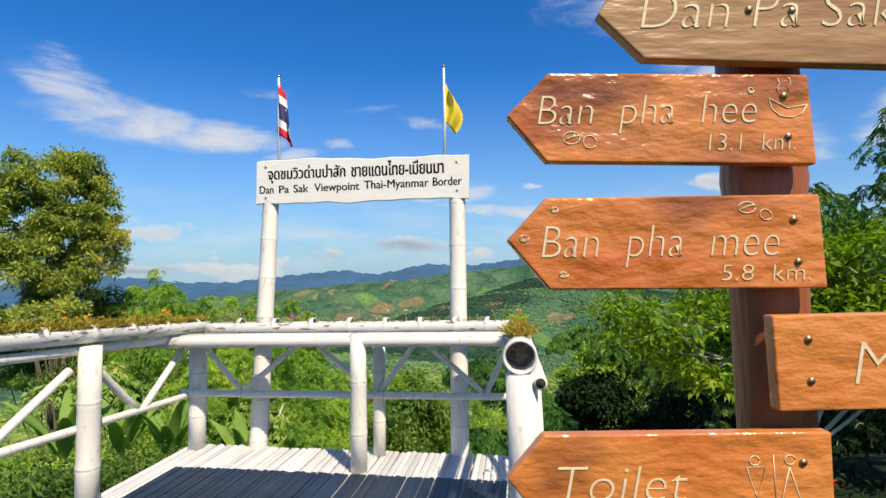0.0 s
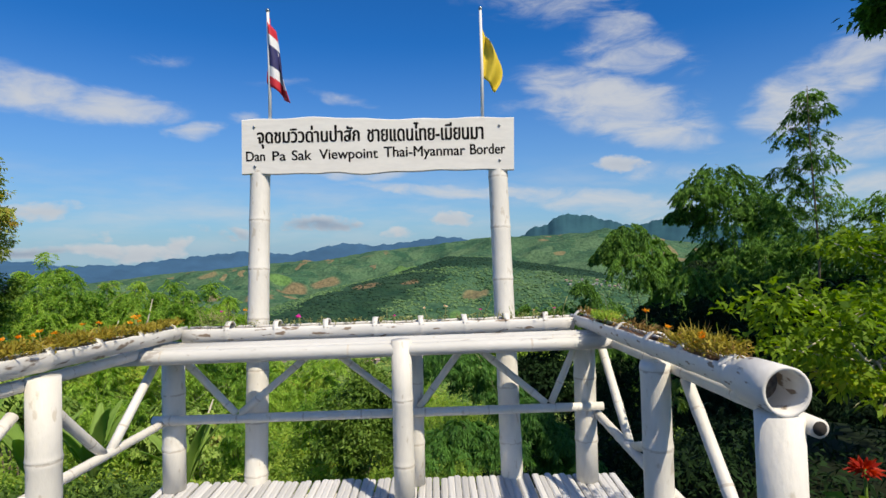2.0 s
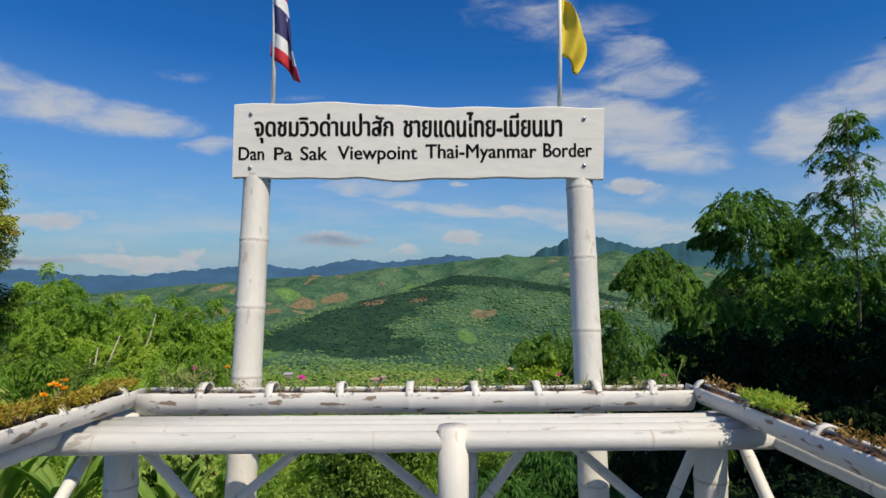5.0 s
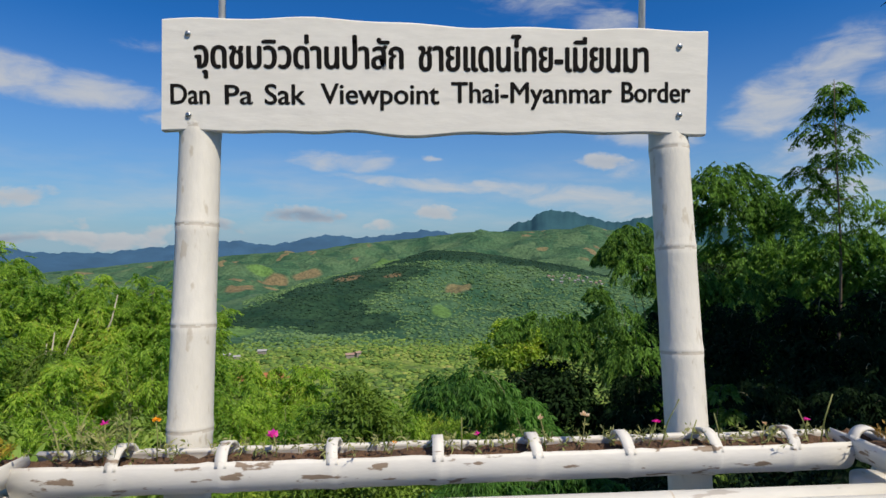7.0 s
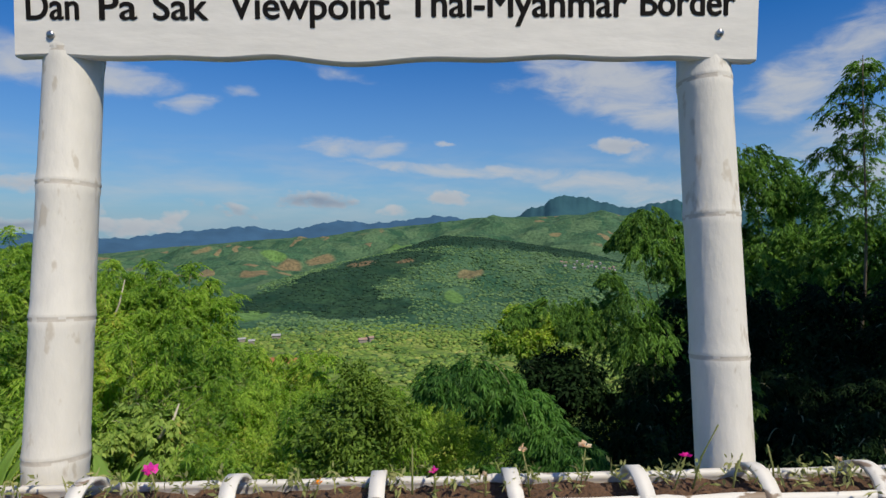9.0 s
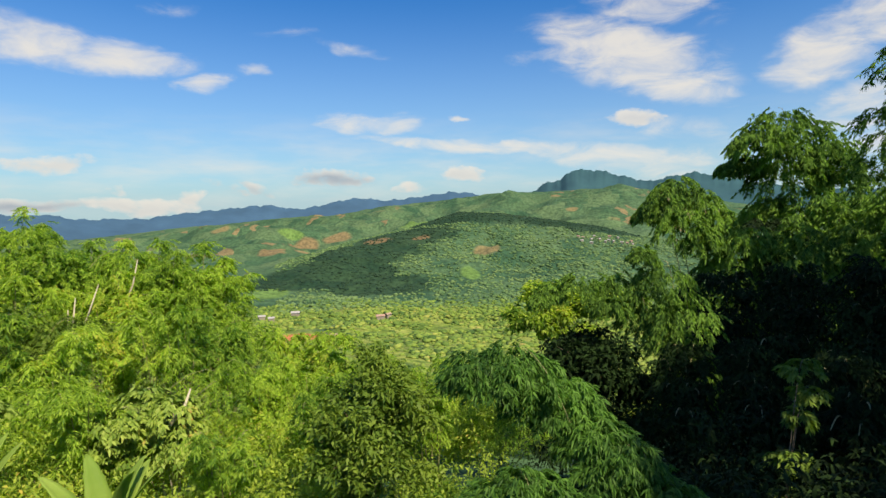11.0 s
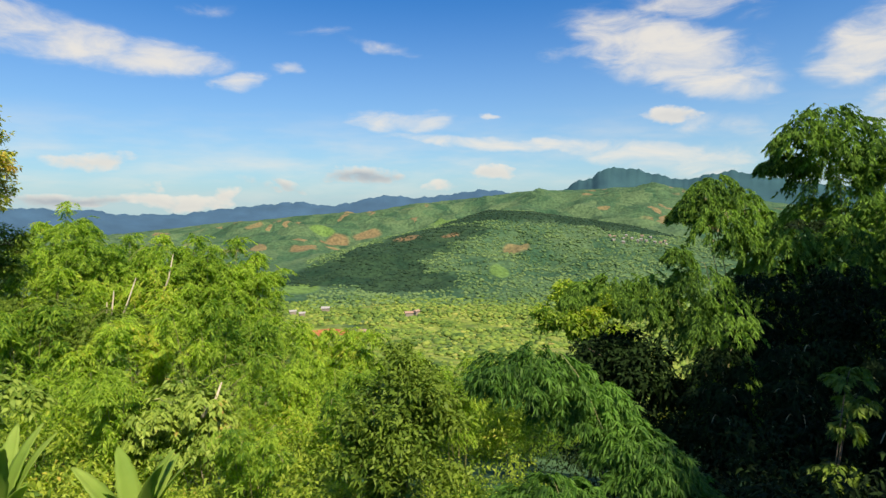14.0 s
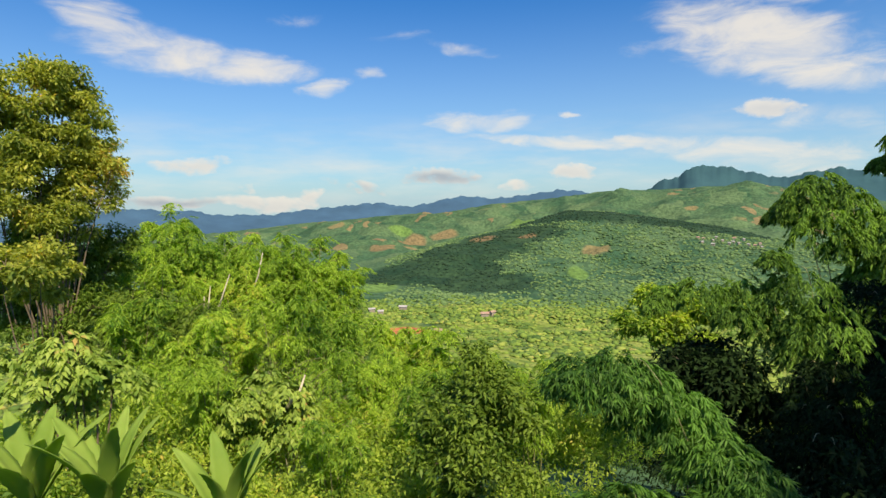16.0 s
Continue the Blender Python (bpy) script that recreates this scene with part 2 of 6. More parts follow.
M_PAINT = surface("whitewashed_bamboo", (0.76, 0.73, 0.67), (0.66, 0.63, 0.56), 5, 0.62, 0.12, 60, (1, 1, 0.4), chip=(0.54, 0.49, 0.41), chip_at=0.625, chip_scale=24, chip_soft=0.06)
M_SCAR = surface("bamboo_node_scar", (0.62, 0.57, 0.50), (0.48, 0.43, 0.36), 25, 0.8, 0.1, 80)
M_PLANTER = surface("worn_white_paint", (0.72, 0.70, 0.665), (0.61, 0.59, 0.55), 6, 0.6, 0.05, 70, (0.40, 0.40, 1.3), chip=(0.24, 0.18, 0.13), chip_at=0.61, chip_scale=27)
M_OLDCOAT = surface("peeling_white_paint", (0.72, 0.70, 0.66), (0.60, 0.57, 0.52), 6, 0.65, 0.08, 70, (1.2, 0.35, 1.4), chip=(0.22, 0.17, 0.13), chip_at=0.575, chip_scale=21, chip_soft=0.05)
M_SHELF = surface("scuffed_white_poles", (0.64, 0.63, 0.60), (0.54, 0.53, 0.50), 6, 0.6, 0.12, 50, (0.35, 1, 1), chip=(0.40, 0.37, 0.34), chip_at=0.645, chip_scale=20)
M_BOARD = surface("white_board_paint", (0.83, 0.80, 0.74), (0.76, 0.73, 0.665), 3, 0.6, 0.12, 14, (0.5, 1, 1.6), chip=(0.36, 0.32, 0.27), chip_at=0.715, chip_scale=8)
M_SLAT = surface("weathered_white_slats", (0.66, 0.65, 0.64), (0.50, 0.49, 0.48), 9, 0.7, 0.3, 40, (1, 0.2, 1), island=0.35, chip=(0.34, 0.31, 0.28), chip_at=0.68, chip_scale=12)
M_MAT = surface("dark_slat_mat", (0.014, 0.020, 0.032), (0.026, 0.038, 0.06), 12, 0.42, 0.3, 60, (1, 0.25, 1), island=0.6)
M_INK = surface("black_letter_paint", (0.010, 0.009, 0.009), (0.017, 0.015, 0.014), 20, 0.9, 0.05, 60, spec=0.08)
M_STEEL = surface("steel", (0.55, 0.55, 0.54), (0.40, 0.40, 0.39), 30, 0.3, 0.05, 60, metal=1.0)
M_BRASS = surface("brass_bolt", (0.55, 0.38, 0.18), (0.35, 0.24, 0.12), 30, 0.35, 0.05, 60, metal=1.0)
M_POLE = surface("flagpole_paint", (0.78, 0.78, 0.77), (0.66, 0.66, 0.66), 12, 0.45, 0.05, 60)
M_SOIL = surface("planter_soil", (0.14, 0.075, 0.04), (0.07, 0.04, 0.025), 25, 0.95, 0.8, 70)
M_WOOD = surface("varnished_orange_wood", (0.74, 0.28, 0.07), (0.50, 0.11, 0.022), 5, 0.25, 0.6, 13, (0.9, 1, 1.8), chip=(0.17, 0.052, 0.02), chip_at=0.53, chip_scale=4, chip_soft=0.22, island=0.25)
M_WOOD2 = surface("pale_varnished_wood", (0.46, 0.27, 0.11), (0.27, 0.12, 0.04), 6, 0.34, 0.35, 11, (0.6, 1, 2.4), chip=(0.52, 0.36, 0.18), chip_at=0.62, chip_scale=6)
M_POSTWOOD = surface("brown_post_wood", (0.36, 0.105, 0.03), (0.20, 0.06, 0.02), 6, 0.45, 0.5, 16, (3, 3, 0.5))
M_CREAM = surface("cream_letter_paint", (0.78, 0.66, 0.42), (0.66, 0.52, 0.30), 30, 0.6, 0.1, 60)
M_BARK = surface("bark", (0.20, 0.16, 0.11), (0.10, 0.08, 0.055), 5, 0.9, 0.6, 25, (3, 3, 0.6))
M_CULM = surface("green_bamboo_culm", (0.22, 0.24, 0.10), (0.30, 0.27, 0.15), 4, 0.5, 0.2, 25)
M_DEADCULM = surface("bleached_culm", (0.50, 0.46, 0.36), (0.36, 0.33, 0.25), 4, 0.7, 0.2, 25)
M_RED = surface("flag_red", (0.60, 0.02, 0.035), (0.5, 0.015, 0.03), 30, 0.7, 0.1, 200)
M_WHITE = surface("flag_white", (0.80, 0.80, 0.80), (0.72, 0.72, 0.74), 30, 0.7, 0.1, 200)
M_NAVY = surface("flag_navy", (0.03, 0.03, 0.14), (0.025, 0.022, 0.10), 30, 0.7, 0.1, 200)
M_YELLOW = surface("flag_yellow", (0.80, 0.60, 0.03), (0.70, 0.50, 0.03), 30, 0.7, 0.1, 200)

L_BAMBOO = foliage("light_bamboo_leaves", (0.070, 0.185, 0.026), (0.40, 0.57, 0.085), (0.50, 0.50, 0.10), 0.12, 0.5, 0.25)
L_SHRUB = foliage("shrub_leaves", (0.085, 0.19, 0.030), (0.44, 0.57, 0.095), (0.52, 0.44, 0.10), 0.15, 0.48, 0.4)
L_ARCH = foliage("arching_bamboo_leaves", (0.028, 0.095, 0.018), (0.13, 0.29, 0.05), None, 0.1, 0.40, 0.9)
# near-black leaves: the shade of the grove put into the leaf colour
L_SHADE = foliage("shade_painted_leaves", (0.004, 0.013, 0.004), (0.016, 0.042, 0.009), None, 0.1, 0.12, 0.35, 0.9)
L_GROVE = foliage("deep_bamboo_leaves", (0.028, 0.085, 0.016), (0.18, 0.34, 0.055), None, 0.1, 0.35, 0.5, 0.8)
L_OLD = foliage("yellowing_tree_leaves", (0.11, 0.18, 0.035), (0.42, 0.46, 0.09), (0.56, 0.40, 0.11), 0.16, 0.4, 0.5)
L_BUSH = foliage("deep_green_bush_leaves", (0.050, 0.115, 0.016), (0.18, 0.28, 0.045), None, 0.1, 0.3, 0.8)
L_WEED = foliage("dark_weeds", (0.03, 0.075, 0.012), (0.12, 0.20, 0.035), None, 0.1, 0.3, 1.0)
L_BROAD = foliage("broad_shrub_leaves", (0.11, 0.21, 0.035), (0.34, 0.46, 0.10), (0.42, 0.30, 0.10), 0.15, 0.3, 0.8)
L_NEAR = foliage("bright_garden_leaves", (0.05, 0.12, 0.008), (0.24, 0.36, 0.025), (0.40, 0.42, 0.04), 0.1, 0.4, 1.2)
L_BANANA = foliage("banana_leaves", (0.17, 0.31, 0.05), (0.33, 0.46, 0.11), None, 0.1, 0.45, 1.5, 0.65)
L_MOSS = foliage("yellow_planter_leaves", (0.20, 0.17, 0.025), (0.42, 0.34, 0.05), (0.30, 0.16, 0.05), 0.2, 0.3, 6)
L_SPRIG = foliage("pale_sprig_stems", (0.16, 0.20, 0.06), (0.38, 0.38, 0.16), None, 0.1, 0.3, 8)
L_DRY = foliage("dry_stems", (0.17, 0.10, 0.035), (0.36, 0.24, 0.07), None, 0.1, 0.3, 8)
P_PINK = foliage("pink_petals", (0.70, 0.03, 0.36), (0.80, 0.07, 0.45), None, 0.1, 0.4, 9)
P_ORANGE = foliage("orange_petals", (0.80, 0.30, 0.02), (0.85, 0.48, 0.03), None, 0.1, 0.4, 9)
P_PALE = foliage("pale_petals", (0.78, 0.55, 0.35), (0.80, 0.68, 0.50), None, 0.1, 0.4, 9)
P_RED = foliage("red_bracts", (0.36, 0.02, 0.012), (0.52, 0.06, 0.025), None, 0.1, 0.3, 9)

# ---------------------------------------------------------------- mesh helpers


def mesh_of(name, verts, faces, mats, smooth=True, slots=None):
    me = bpy.data.meshes.new(name)
    me.from_pydata([tuple(v) for v in verts], [], [tuple(f) for f in faces])
    for mt in (mats if isinstance(mats, (list, tuple)) else [mats]):
        me.materials.append(mt)
    if smooth:
        me.polygons.foreach_set("use_smooth", [True] * len(me.polygons))
    if slots is not None:
        me.polygons.foreach_set("material_index", slots)
    me.update()
    return me


def big_mesh(name, verts, quads, mat, smooth=False):
    """A mesh from arrays of corners and of four-sided (or three-sided) faces."""
    k = quads.shape[1]
    me = bpy.data.meshes.new(name)
    me.vertices.add(len(verts))
    me.vertices.foreach_set("co", verts.astype(np.float32).ravel())
    me.loops.add(len(quads) * k)
    me.loops.foreach_set("vertex_index", quads.astype(np.int32).ravel())
    me.polygons.add(len(quads))
    me.polygons.foreach_set("loop_start", np.arange(len(quads), dtype=np.int32) * k)
    me.polygons.foreach_set("loop_total", np.full(len(quads), k, dtype=np.int32))
    if smooth:
        me.polygons.foreach_set("use_smooth", np.ones(len(quads), dtype=bool))
    me.materials.append(mat)
    me.update(calc_edges=True)
    return me


def part(name, me, parent=None, label=""):
    ob = new(name, me)
    if parent is not None:
        ob.parent = parent
    if label:
        ob["label"] = label
    return ob


def thing(name, label, category, group="", kind="", at=(0, 0, 0)):
    ob = new(name)
    ob.location = at
    ob.empty_display_size = 0.1
    return tagged(ob, label, category, group, kind)


def ring_frames(pts):
    pts = [Vector(p) for p in pts]
    out = []
    for i, p in enumerate(pts):
        d = (pts[min(i + 1, len(pts) - 1)] - pts[max(i - 1, 0)]).normalized()
        ref = Vector((0, 0, 1)) if abs(d.z) < 0.9 else Vector((0, 1, 0))
        s = d.cross(ref).normalized()
        out.append((p, s, s.cross(d).normalized()))
    return out


def tube(pts, radii, seg=16, caps=True):
    v, f = [], []
    for (p, s, u), r in zip(ring_frames(pts), radii):
        for k in range(seg):
            a = 2 * math.pi * k / seg
            v.append(p + s * (r * math.cos(a)) + u * (r * math.sin(a)))
    for i in range(len(pts) - 1):
        for k in range(seg):
            a, b = i * seg + k, i * seg + (k + 1) % seg
            f.append((a, b, b + seg, a + seg))
    if caps:
        f.append(tuple(range(seg - 1, -1, -1)))
        f.append(tuple(range((len(pts) - 1) * seg, len(pts) * seg)))
    return v, f


def culm(p0, p1, r0, r1=None, gap=0.36, first=0.12, bow=0.0, seg=18, ridge=0.07, rnd=None, jitter=0.12):
    """A painted bamboo culm: slight bow, swollen nodes with a scar, a thickness that wanders."""
    r1 = r0 if r1 is None else r1
    rnd = rnd or random.Random(int((p0[0] * 31 + p0[1] * 17 + p0[2] * 7) * 1000))
    p0, p1 = Vector(p0), Vector(p1)
    ln = (p1 - p0).length
    side = Vector((rnd.uniform(-1, 1), rnd.uniform(-1, 1), rnd.uniform(-0.4, 0.4)))
    ts = [0.0, 1.0]
    x = first
    prof = {0.0: 1.0, 1.0: 1.0}
    while x < ln - 0.03:
        for off, k in ((-0.03, 1.0), (-0.009, 1 + ridge * 0.75), (-0.003, 1 + ridge * 0.3), (0.003, 1 + ridge), (0.012, 1 + ridge * 0.6), (0.04, 1.0)):
            t = (x + off) / ln
            if 0 < t < 1:
                prof[t] = k
        x += gap * rnd.uniform(1 - jitter, 1 + jitter)
    ts = sorted(prof)
    pts = [p0.lerp(p1, t) + side * (bow * math.sin(math.pi * t)) for t in ts]
    radii = [(r0 + (r1 - r0) * t) * prof[t] for t in ts]
    v, f = tube(pts, radii, seg)
    slots = []
    for i in range(len(ts) - 1):
        scar = abs(prof[ts[i]] - (1 + ridge * 0.75)) < 1e-9 or abs(prof[ts[i]] - (1 + ridge * 0.3)) < 1e-9
        slots += [1 if scar and rnd.random() < 0.8 else 0 for k in range(seg)]
    return v, f, slots + [0, 0]


def culm_part(name, parent, p0, p1, r0, r1=None, mat=None, label="", **kw):
    v, f, slots = culm(p0, p1, r0, r1, **kw)
    return part(name, mesh_of(name, v, f, [mat or M_PAINT, M_SCAR], True, slots), parent, label)


def block(sx, sy, sz, bevel=0.004, origin=(0, 0, 0)):
    bm = bmesh.new()
    bmesh.ops.create_cube(bm, size=1)
    bmesh.ops.scale(bm, vec=(sx, sy, sz), verts=bm.verts)
    if bevel:
        bmesh.ops.bevel(bm, geom=bm.edges[:], offset=bevel, segments=2, affect="EDGES")
    bmesh.ops.translate(bm, vec=origin, verts=bm.verts)
    return bm


def bm_mesh(name, bm, mat, smooth=False):
    me = bpy.data.meshes.new(name)
    bm.to_mesh(me)
    bm.free()
    me.materials.append(mat)
    if smooth:
        me.polygons.foreach_set("use_smooth", [True] * len(me.polygons))
    return me


def lettering(text, width, height, mat, shear=0.0, thin=0.0, depth=0.0015, name="word", bold=0.0, gap_part=0.30):
    """Words as a mesh in x and z, left end of the base line at the origin, fitted to a width and a height of the tallest letter."""
    cu = bpy.data.curves.new("words", "FONT")
    cu.body, cu.shear, cu.extrude, cu.offset, cu.resolution_u = text, shear, 0.02, thin, 4
    tmp = new("words", cu)
    bpy.context.view_layer.update()
    me = bpy.data.meshes.new_from_object(tmp.evaluated_get(bpy.context.evaluated_depsgraph_get()))
    bpy.data.objects.remove(tmp)
    me.name = name
    co = np.zeros(len(me.vertices) * 3)
    me.vertices.foreach_get("co", co)
    co = co.reshape(-1, 3)
    lo, hi = co.min(0), co.max(0)
    kx, kz = width / (hi[0] - lo[0]), height / hi[1]
    out = np.stack([(co[:, 0] - lo[0]) * kx, -co[:, 2] / 0.02 * depth, co[:, 1] * kz], -1)
    polys = [tuple(p.vertices) for p in me.polygons]
    if bold:
        n = len(out)
        copies = [out + np.array((bold * i, -0.0003 * j, bold * 0.5 * k)) for j, (i, k) in enumerate(((0, 0), (0.5, 0.5), (1, 0), (0.5, -0.5)))]
        polys = [tuple(q + n * c for q in p) for c in range(4) for p in polys]
        out = np.concatenate(copies)
    # one mesh for each word: cut where the letters leave a wide gap
    spans = sorted((min(out[q][0] for q in p), max(out[q][0] for q in p), k) for k, p in enumerate(polys))
    words_, reach = [[]], spans[0][1]
    for lo_, hi_, k in spans:
        if lo_ - reach > gap_part * height:
            words_.append([])
        reach = max(reach, hi_)
        words_[-1].append(k)
    made = []
    for group in words_:
        used = sorted({q for k in group for q in polys[k]})
        place = {q: n_ for n_, q in enumerate(used)}
        w = bpy.data.meshes.new(name)
        w.from_pydata([tuple(out[q]) for q in used], [], [tuple(place[q] for q in polys[k]) for k in group])
        w.materials.append(mat)
        w.update()
        made.append(w)
    bpy.data.meshes.remove(me)
    return made


rng = np.random.default_rng(7)


def unit(v):
    return v / np.maximum(np.linalg.norm(v, axis=-1, keepdims=True), 1e-9)


def leaf_arrays(base, way, length, width, droop=0.25, g=None):
    """Pointed leaves: four corners each, from the stalk at base along way."""
    g = g or rng
    n = len(base)
    way = unit(way)
    side = unit(np.cross(way, g.normal(size=(n, 3)) * 0.55 + np.array((0, 0, 1.0))))
    ln = (length * g.uniform(0.65, 1.25, n))[:, None]
    wd = (width * g.uniform(0.7, 1.25, n))[:, None]
    nor = np.cross(side, way)
    mid = base + way * ln * 0.45 + nor * ln * 0.06
    tip = base + way * ln - np.array((0, 0, 1.0)) * ln * droop
    v = np.stack([base, mid + side * wd / 2, tip, mid - side * wd / 2], 1).reshape(-1, 3)
    q = np.arange(n * 4).reshape(n, 4)
    return v, q


def clump_leaves(centres, radius, per, length, width, droop=0.25, down=0.15, flat=0.6, g=None):
    """Leaves in tufts round each centre, pointing outwards and a little down."""
    g = g or rng
    n = len(centres)
    c = np.repeat(centres, per, 0)
    d = unit(g.normal(size=(n * per, 3)))
    d[:, 2] *= flat
    r = np.repeat(np.broadcast_to(radius, (n,)), per)[:, None] * g.uniform(0.15, 1.0, (n * per, 1))
    base = c + d * r
    way = d + g.normal(size=d.shape) * 0.5 - np.array((0, 0, down))
    return leaf_arrays(base, way, length, width, droop, g)


def shell(centre, radii, n, inner=0.55, g=None, top=-0.7):
    """Points in the outer part of an egg-shaped crown."""
    g = g or rng
    d = unit(g.normal(size=(n * 3, 3)))
    d = d[d[:, 2] > top][:n]
    k = g.uniform(inner, 1.0, (len(d), 1)) ** 0.6
    lump = 1 + 0.22 * np.sin(d[:, :1] * 5.1 + centre[0]) * np.sin(d[:, 1:2] * 4.3 + centre[1]) + 0.12 * np.sin(d[:, 2:] * 9)
    return np.array(centre) + d * k * lump * np.array(radii)


def joined(lists):
    vs, qs, o = [], [], 0
    for v, q in lists:
        vs.append(v)
        qs.append(q + o)
        o += len(v)
    return np.concatenate(vs), np.concatenate(qs)


EYE = np.array((-1.2, 4.34, 1.62))


def sight(az, el, dist):
    """A place by its bearing to the right of +y, its height angle and its distance from the rail of the viewpoint."""
    a, e = math.radians(az), math.radians(el)
    return EYE + dist * np.array((math.sin(a) * math.cos(e), math.cos(a) * math.cos(e), math.sin(e)))

# ---------------------------------------------------------------- the ground, from the deck to the far hills
NEAR_R = [0, 3, 6, 12, 20, 40, 80, 150, 300, 600, 850]
NEAR_Z = [-0.15, -0.35, -1.9, -5.0, -9.0, -18, -34, -62, -108, -148, -152]
BACK_AZ = [-180, -60, -45, -35, -25, -12, -4, 2, 8, 11, 14, 18, 21, 28, 40, 180]
BACK_EL = [-3.4, -3.4, -3.2, -3.0, -2.1, -1.3, -0.3, 0.3, 0.7, 0.85, 0.95, 0.8, 0.5, -0.6, -2.0, -3]
# the middle hill: bearing, distance and height over the valley floor along its crest
MID_AZ = [-30, -21, -18.6, -11.5, -4.3, 1.3, 5.5, 10.9, 16, 19.7, 24, 32, 45]
MID_R = [1150, 1200, 1250, 1400, 1550, 1700, 1700, 1650, 1600, 1550, 1500, 1450, 1450]
MID_H = [-30, -12, 6, 44, 74, 119, 113, 92, 72, 48, 36, 12, -30]


def step(a, b, x):
    t = np.clip((x - a) / (b - a), 0, 1)
    return t * t * (3 - 2 * t)


def waves(x, y, s):
    """Smooth rolling relief between about -1 and 1."""
    return (np.sin(x / s + 1.3 * np.sin(y / s * 0.7 + 0.6)) * np.cos(y / s * 0.9 + 0.8 * np.sin(x / s * 1.3))
            + 0.55 * np.sin(x / s * 2.3 + 2.1 * np.cos(y / s * 1.7)) * np.sin(y / s * 2.6 + 0.4)
            + 0.28 * np.sin(x / s * 5.1 + 1.7 * np.sin(y / s * 4.3)) * np.cos(y / s * 5.7 + 1.1)) / 1.6


def land(x, y):
    x, y = np.asarray(x, float), np.asarray(y, float)
    dx, dy = x + 1.2, y - 1.2
    r = np.hypot(dx, dy)
    az = np.degrees(np.arctan2(dx, dy))
    ahead = step(110, 60, np.abs(az))
    z = np.interp(r, NEAR_R, NEAR_Z) * ahead + (1 - ahead) * (-0.15)
    bank = step(14, 40, az) * step(110, 80, az)
    z = z + bank * (step(4, 14, r) * 3.5 + step(10, 90, r) * 22 * step(500, 150, r))
    z = z + waves(x, y, 22) * step(15, 60, r) * 1.6 + waves(x, y, 120) * step(120, 400, r) * 7
    crest = np.tan(np.radians(np.interp(az, BACK_AZ, BACK_EL))) * 2950 + 152
    back = step(1300, 2950, r) * crest
    folds = waves(x, y, 230) * 46 + waves(x + 900, y, 90) * 17 - np.abs(waves(x + 200, y + 500, 140)) * 30
    z = z + (back + step(1100, 1900, r) * folds * step(3100, 2500, r)) * ahead
    mr = np.interp(az, MID_AZ, MID_R) + 40 * waves(x, y, 160)
    hill = step(0, 1, (r - 740) / (mr - 740)) * step(1, 0, (r - mr) / 420)
    spur = waves(x, y, 120) * 11 - np.abs(waves(x + 70, y, 75)) * 13 + 6 * waves(x, y, 40)
    hill_z = -166 + hill * (np.interp(az, MID_AZ, MID_H) + 14) + hill * (1 - hill) * 4 * spur
    both = 0.5 * (z + hill_z + np.sqrt((z - hill_z) ** 2 + 100))
    z = np.where((r > 700) & (ahead > 0.5), both, z)
    z = z - step(3000, 3900, r) * 240 * ahead
    return z


radial = np.concatenate([np.linspace(0, 8, 14), np.geomspace(8.8, 700, 90), np.geomspace(715, 4900, 190)])
bearing = np.radians(np.concatenate([np.linspace(-180, -66, 20), np.linspace(-64, 60, 330), np.linspace(62, 178, 20)]))
RR, AA = np.meshgrid(radial, bearing, indexing="ij")
GX, GY = -1.2 + RR * np.sin(AA), 1.2 + RR * np.cos(AA)
GZ = land(GX, GY)
na = len(bearing)
idx = np.arange(len(radial) * na).reshape(len(radial), na)
nxt = np.roll(idx, -1, axis=1)
quads = np.stack([idx[:-1], nxt[:-1], nxt[1:], idx[1:]], -1).reshape(-1, 4)[:, ::-1]


# cloud shadow and dark plantation painted on the middle hill: centre and reach; cleared and ploughed plots: the same,
# and their colour
SHADOW_AND_WOODS = [(40, 1570, 175, 130), (215, 1560, 215, 150), (385, 1500, 165, 120), (-101, 1380, 125, 120), (-192, 1230, 125, 115), (-235, 1060, 135, 150), (-320, 1000, 75, 95), (-130, 960, 90, 75)]
BROWN, TAWNY, FRESH = (0.26, 0.17, 0.10), (0.28, 0.21, 0.11), (0.14, 0.26, 0.065)
CLEARINGS = [(88, 1230, 30, 62, TAWNY), (43, 1029, 23, 42, FRESH), (-306, 889, 40, 60, FRESH), (-514, 1560, 44, 70, BROWN), (-520, 1960, 46, 90, BROWN), (-423, 2051, 70, 50, BROWN),
             (-173, 1351, 36, 40, BROWN), (-68, 1364, 26, 32, BROWN), (-931, 2208, 53, 50, TAWNY), (498, 2182, 30, 38, TAWNY), (-589, 2028, 52, 30, FRESH), (-112, 2041, 94, 90, FRESH)]


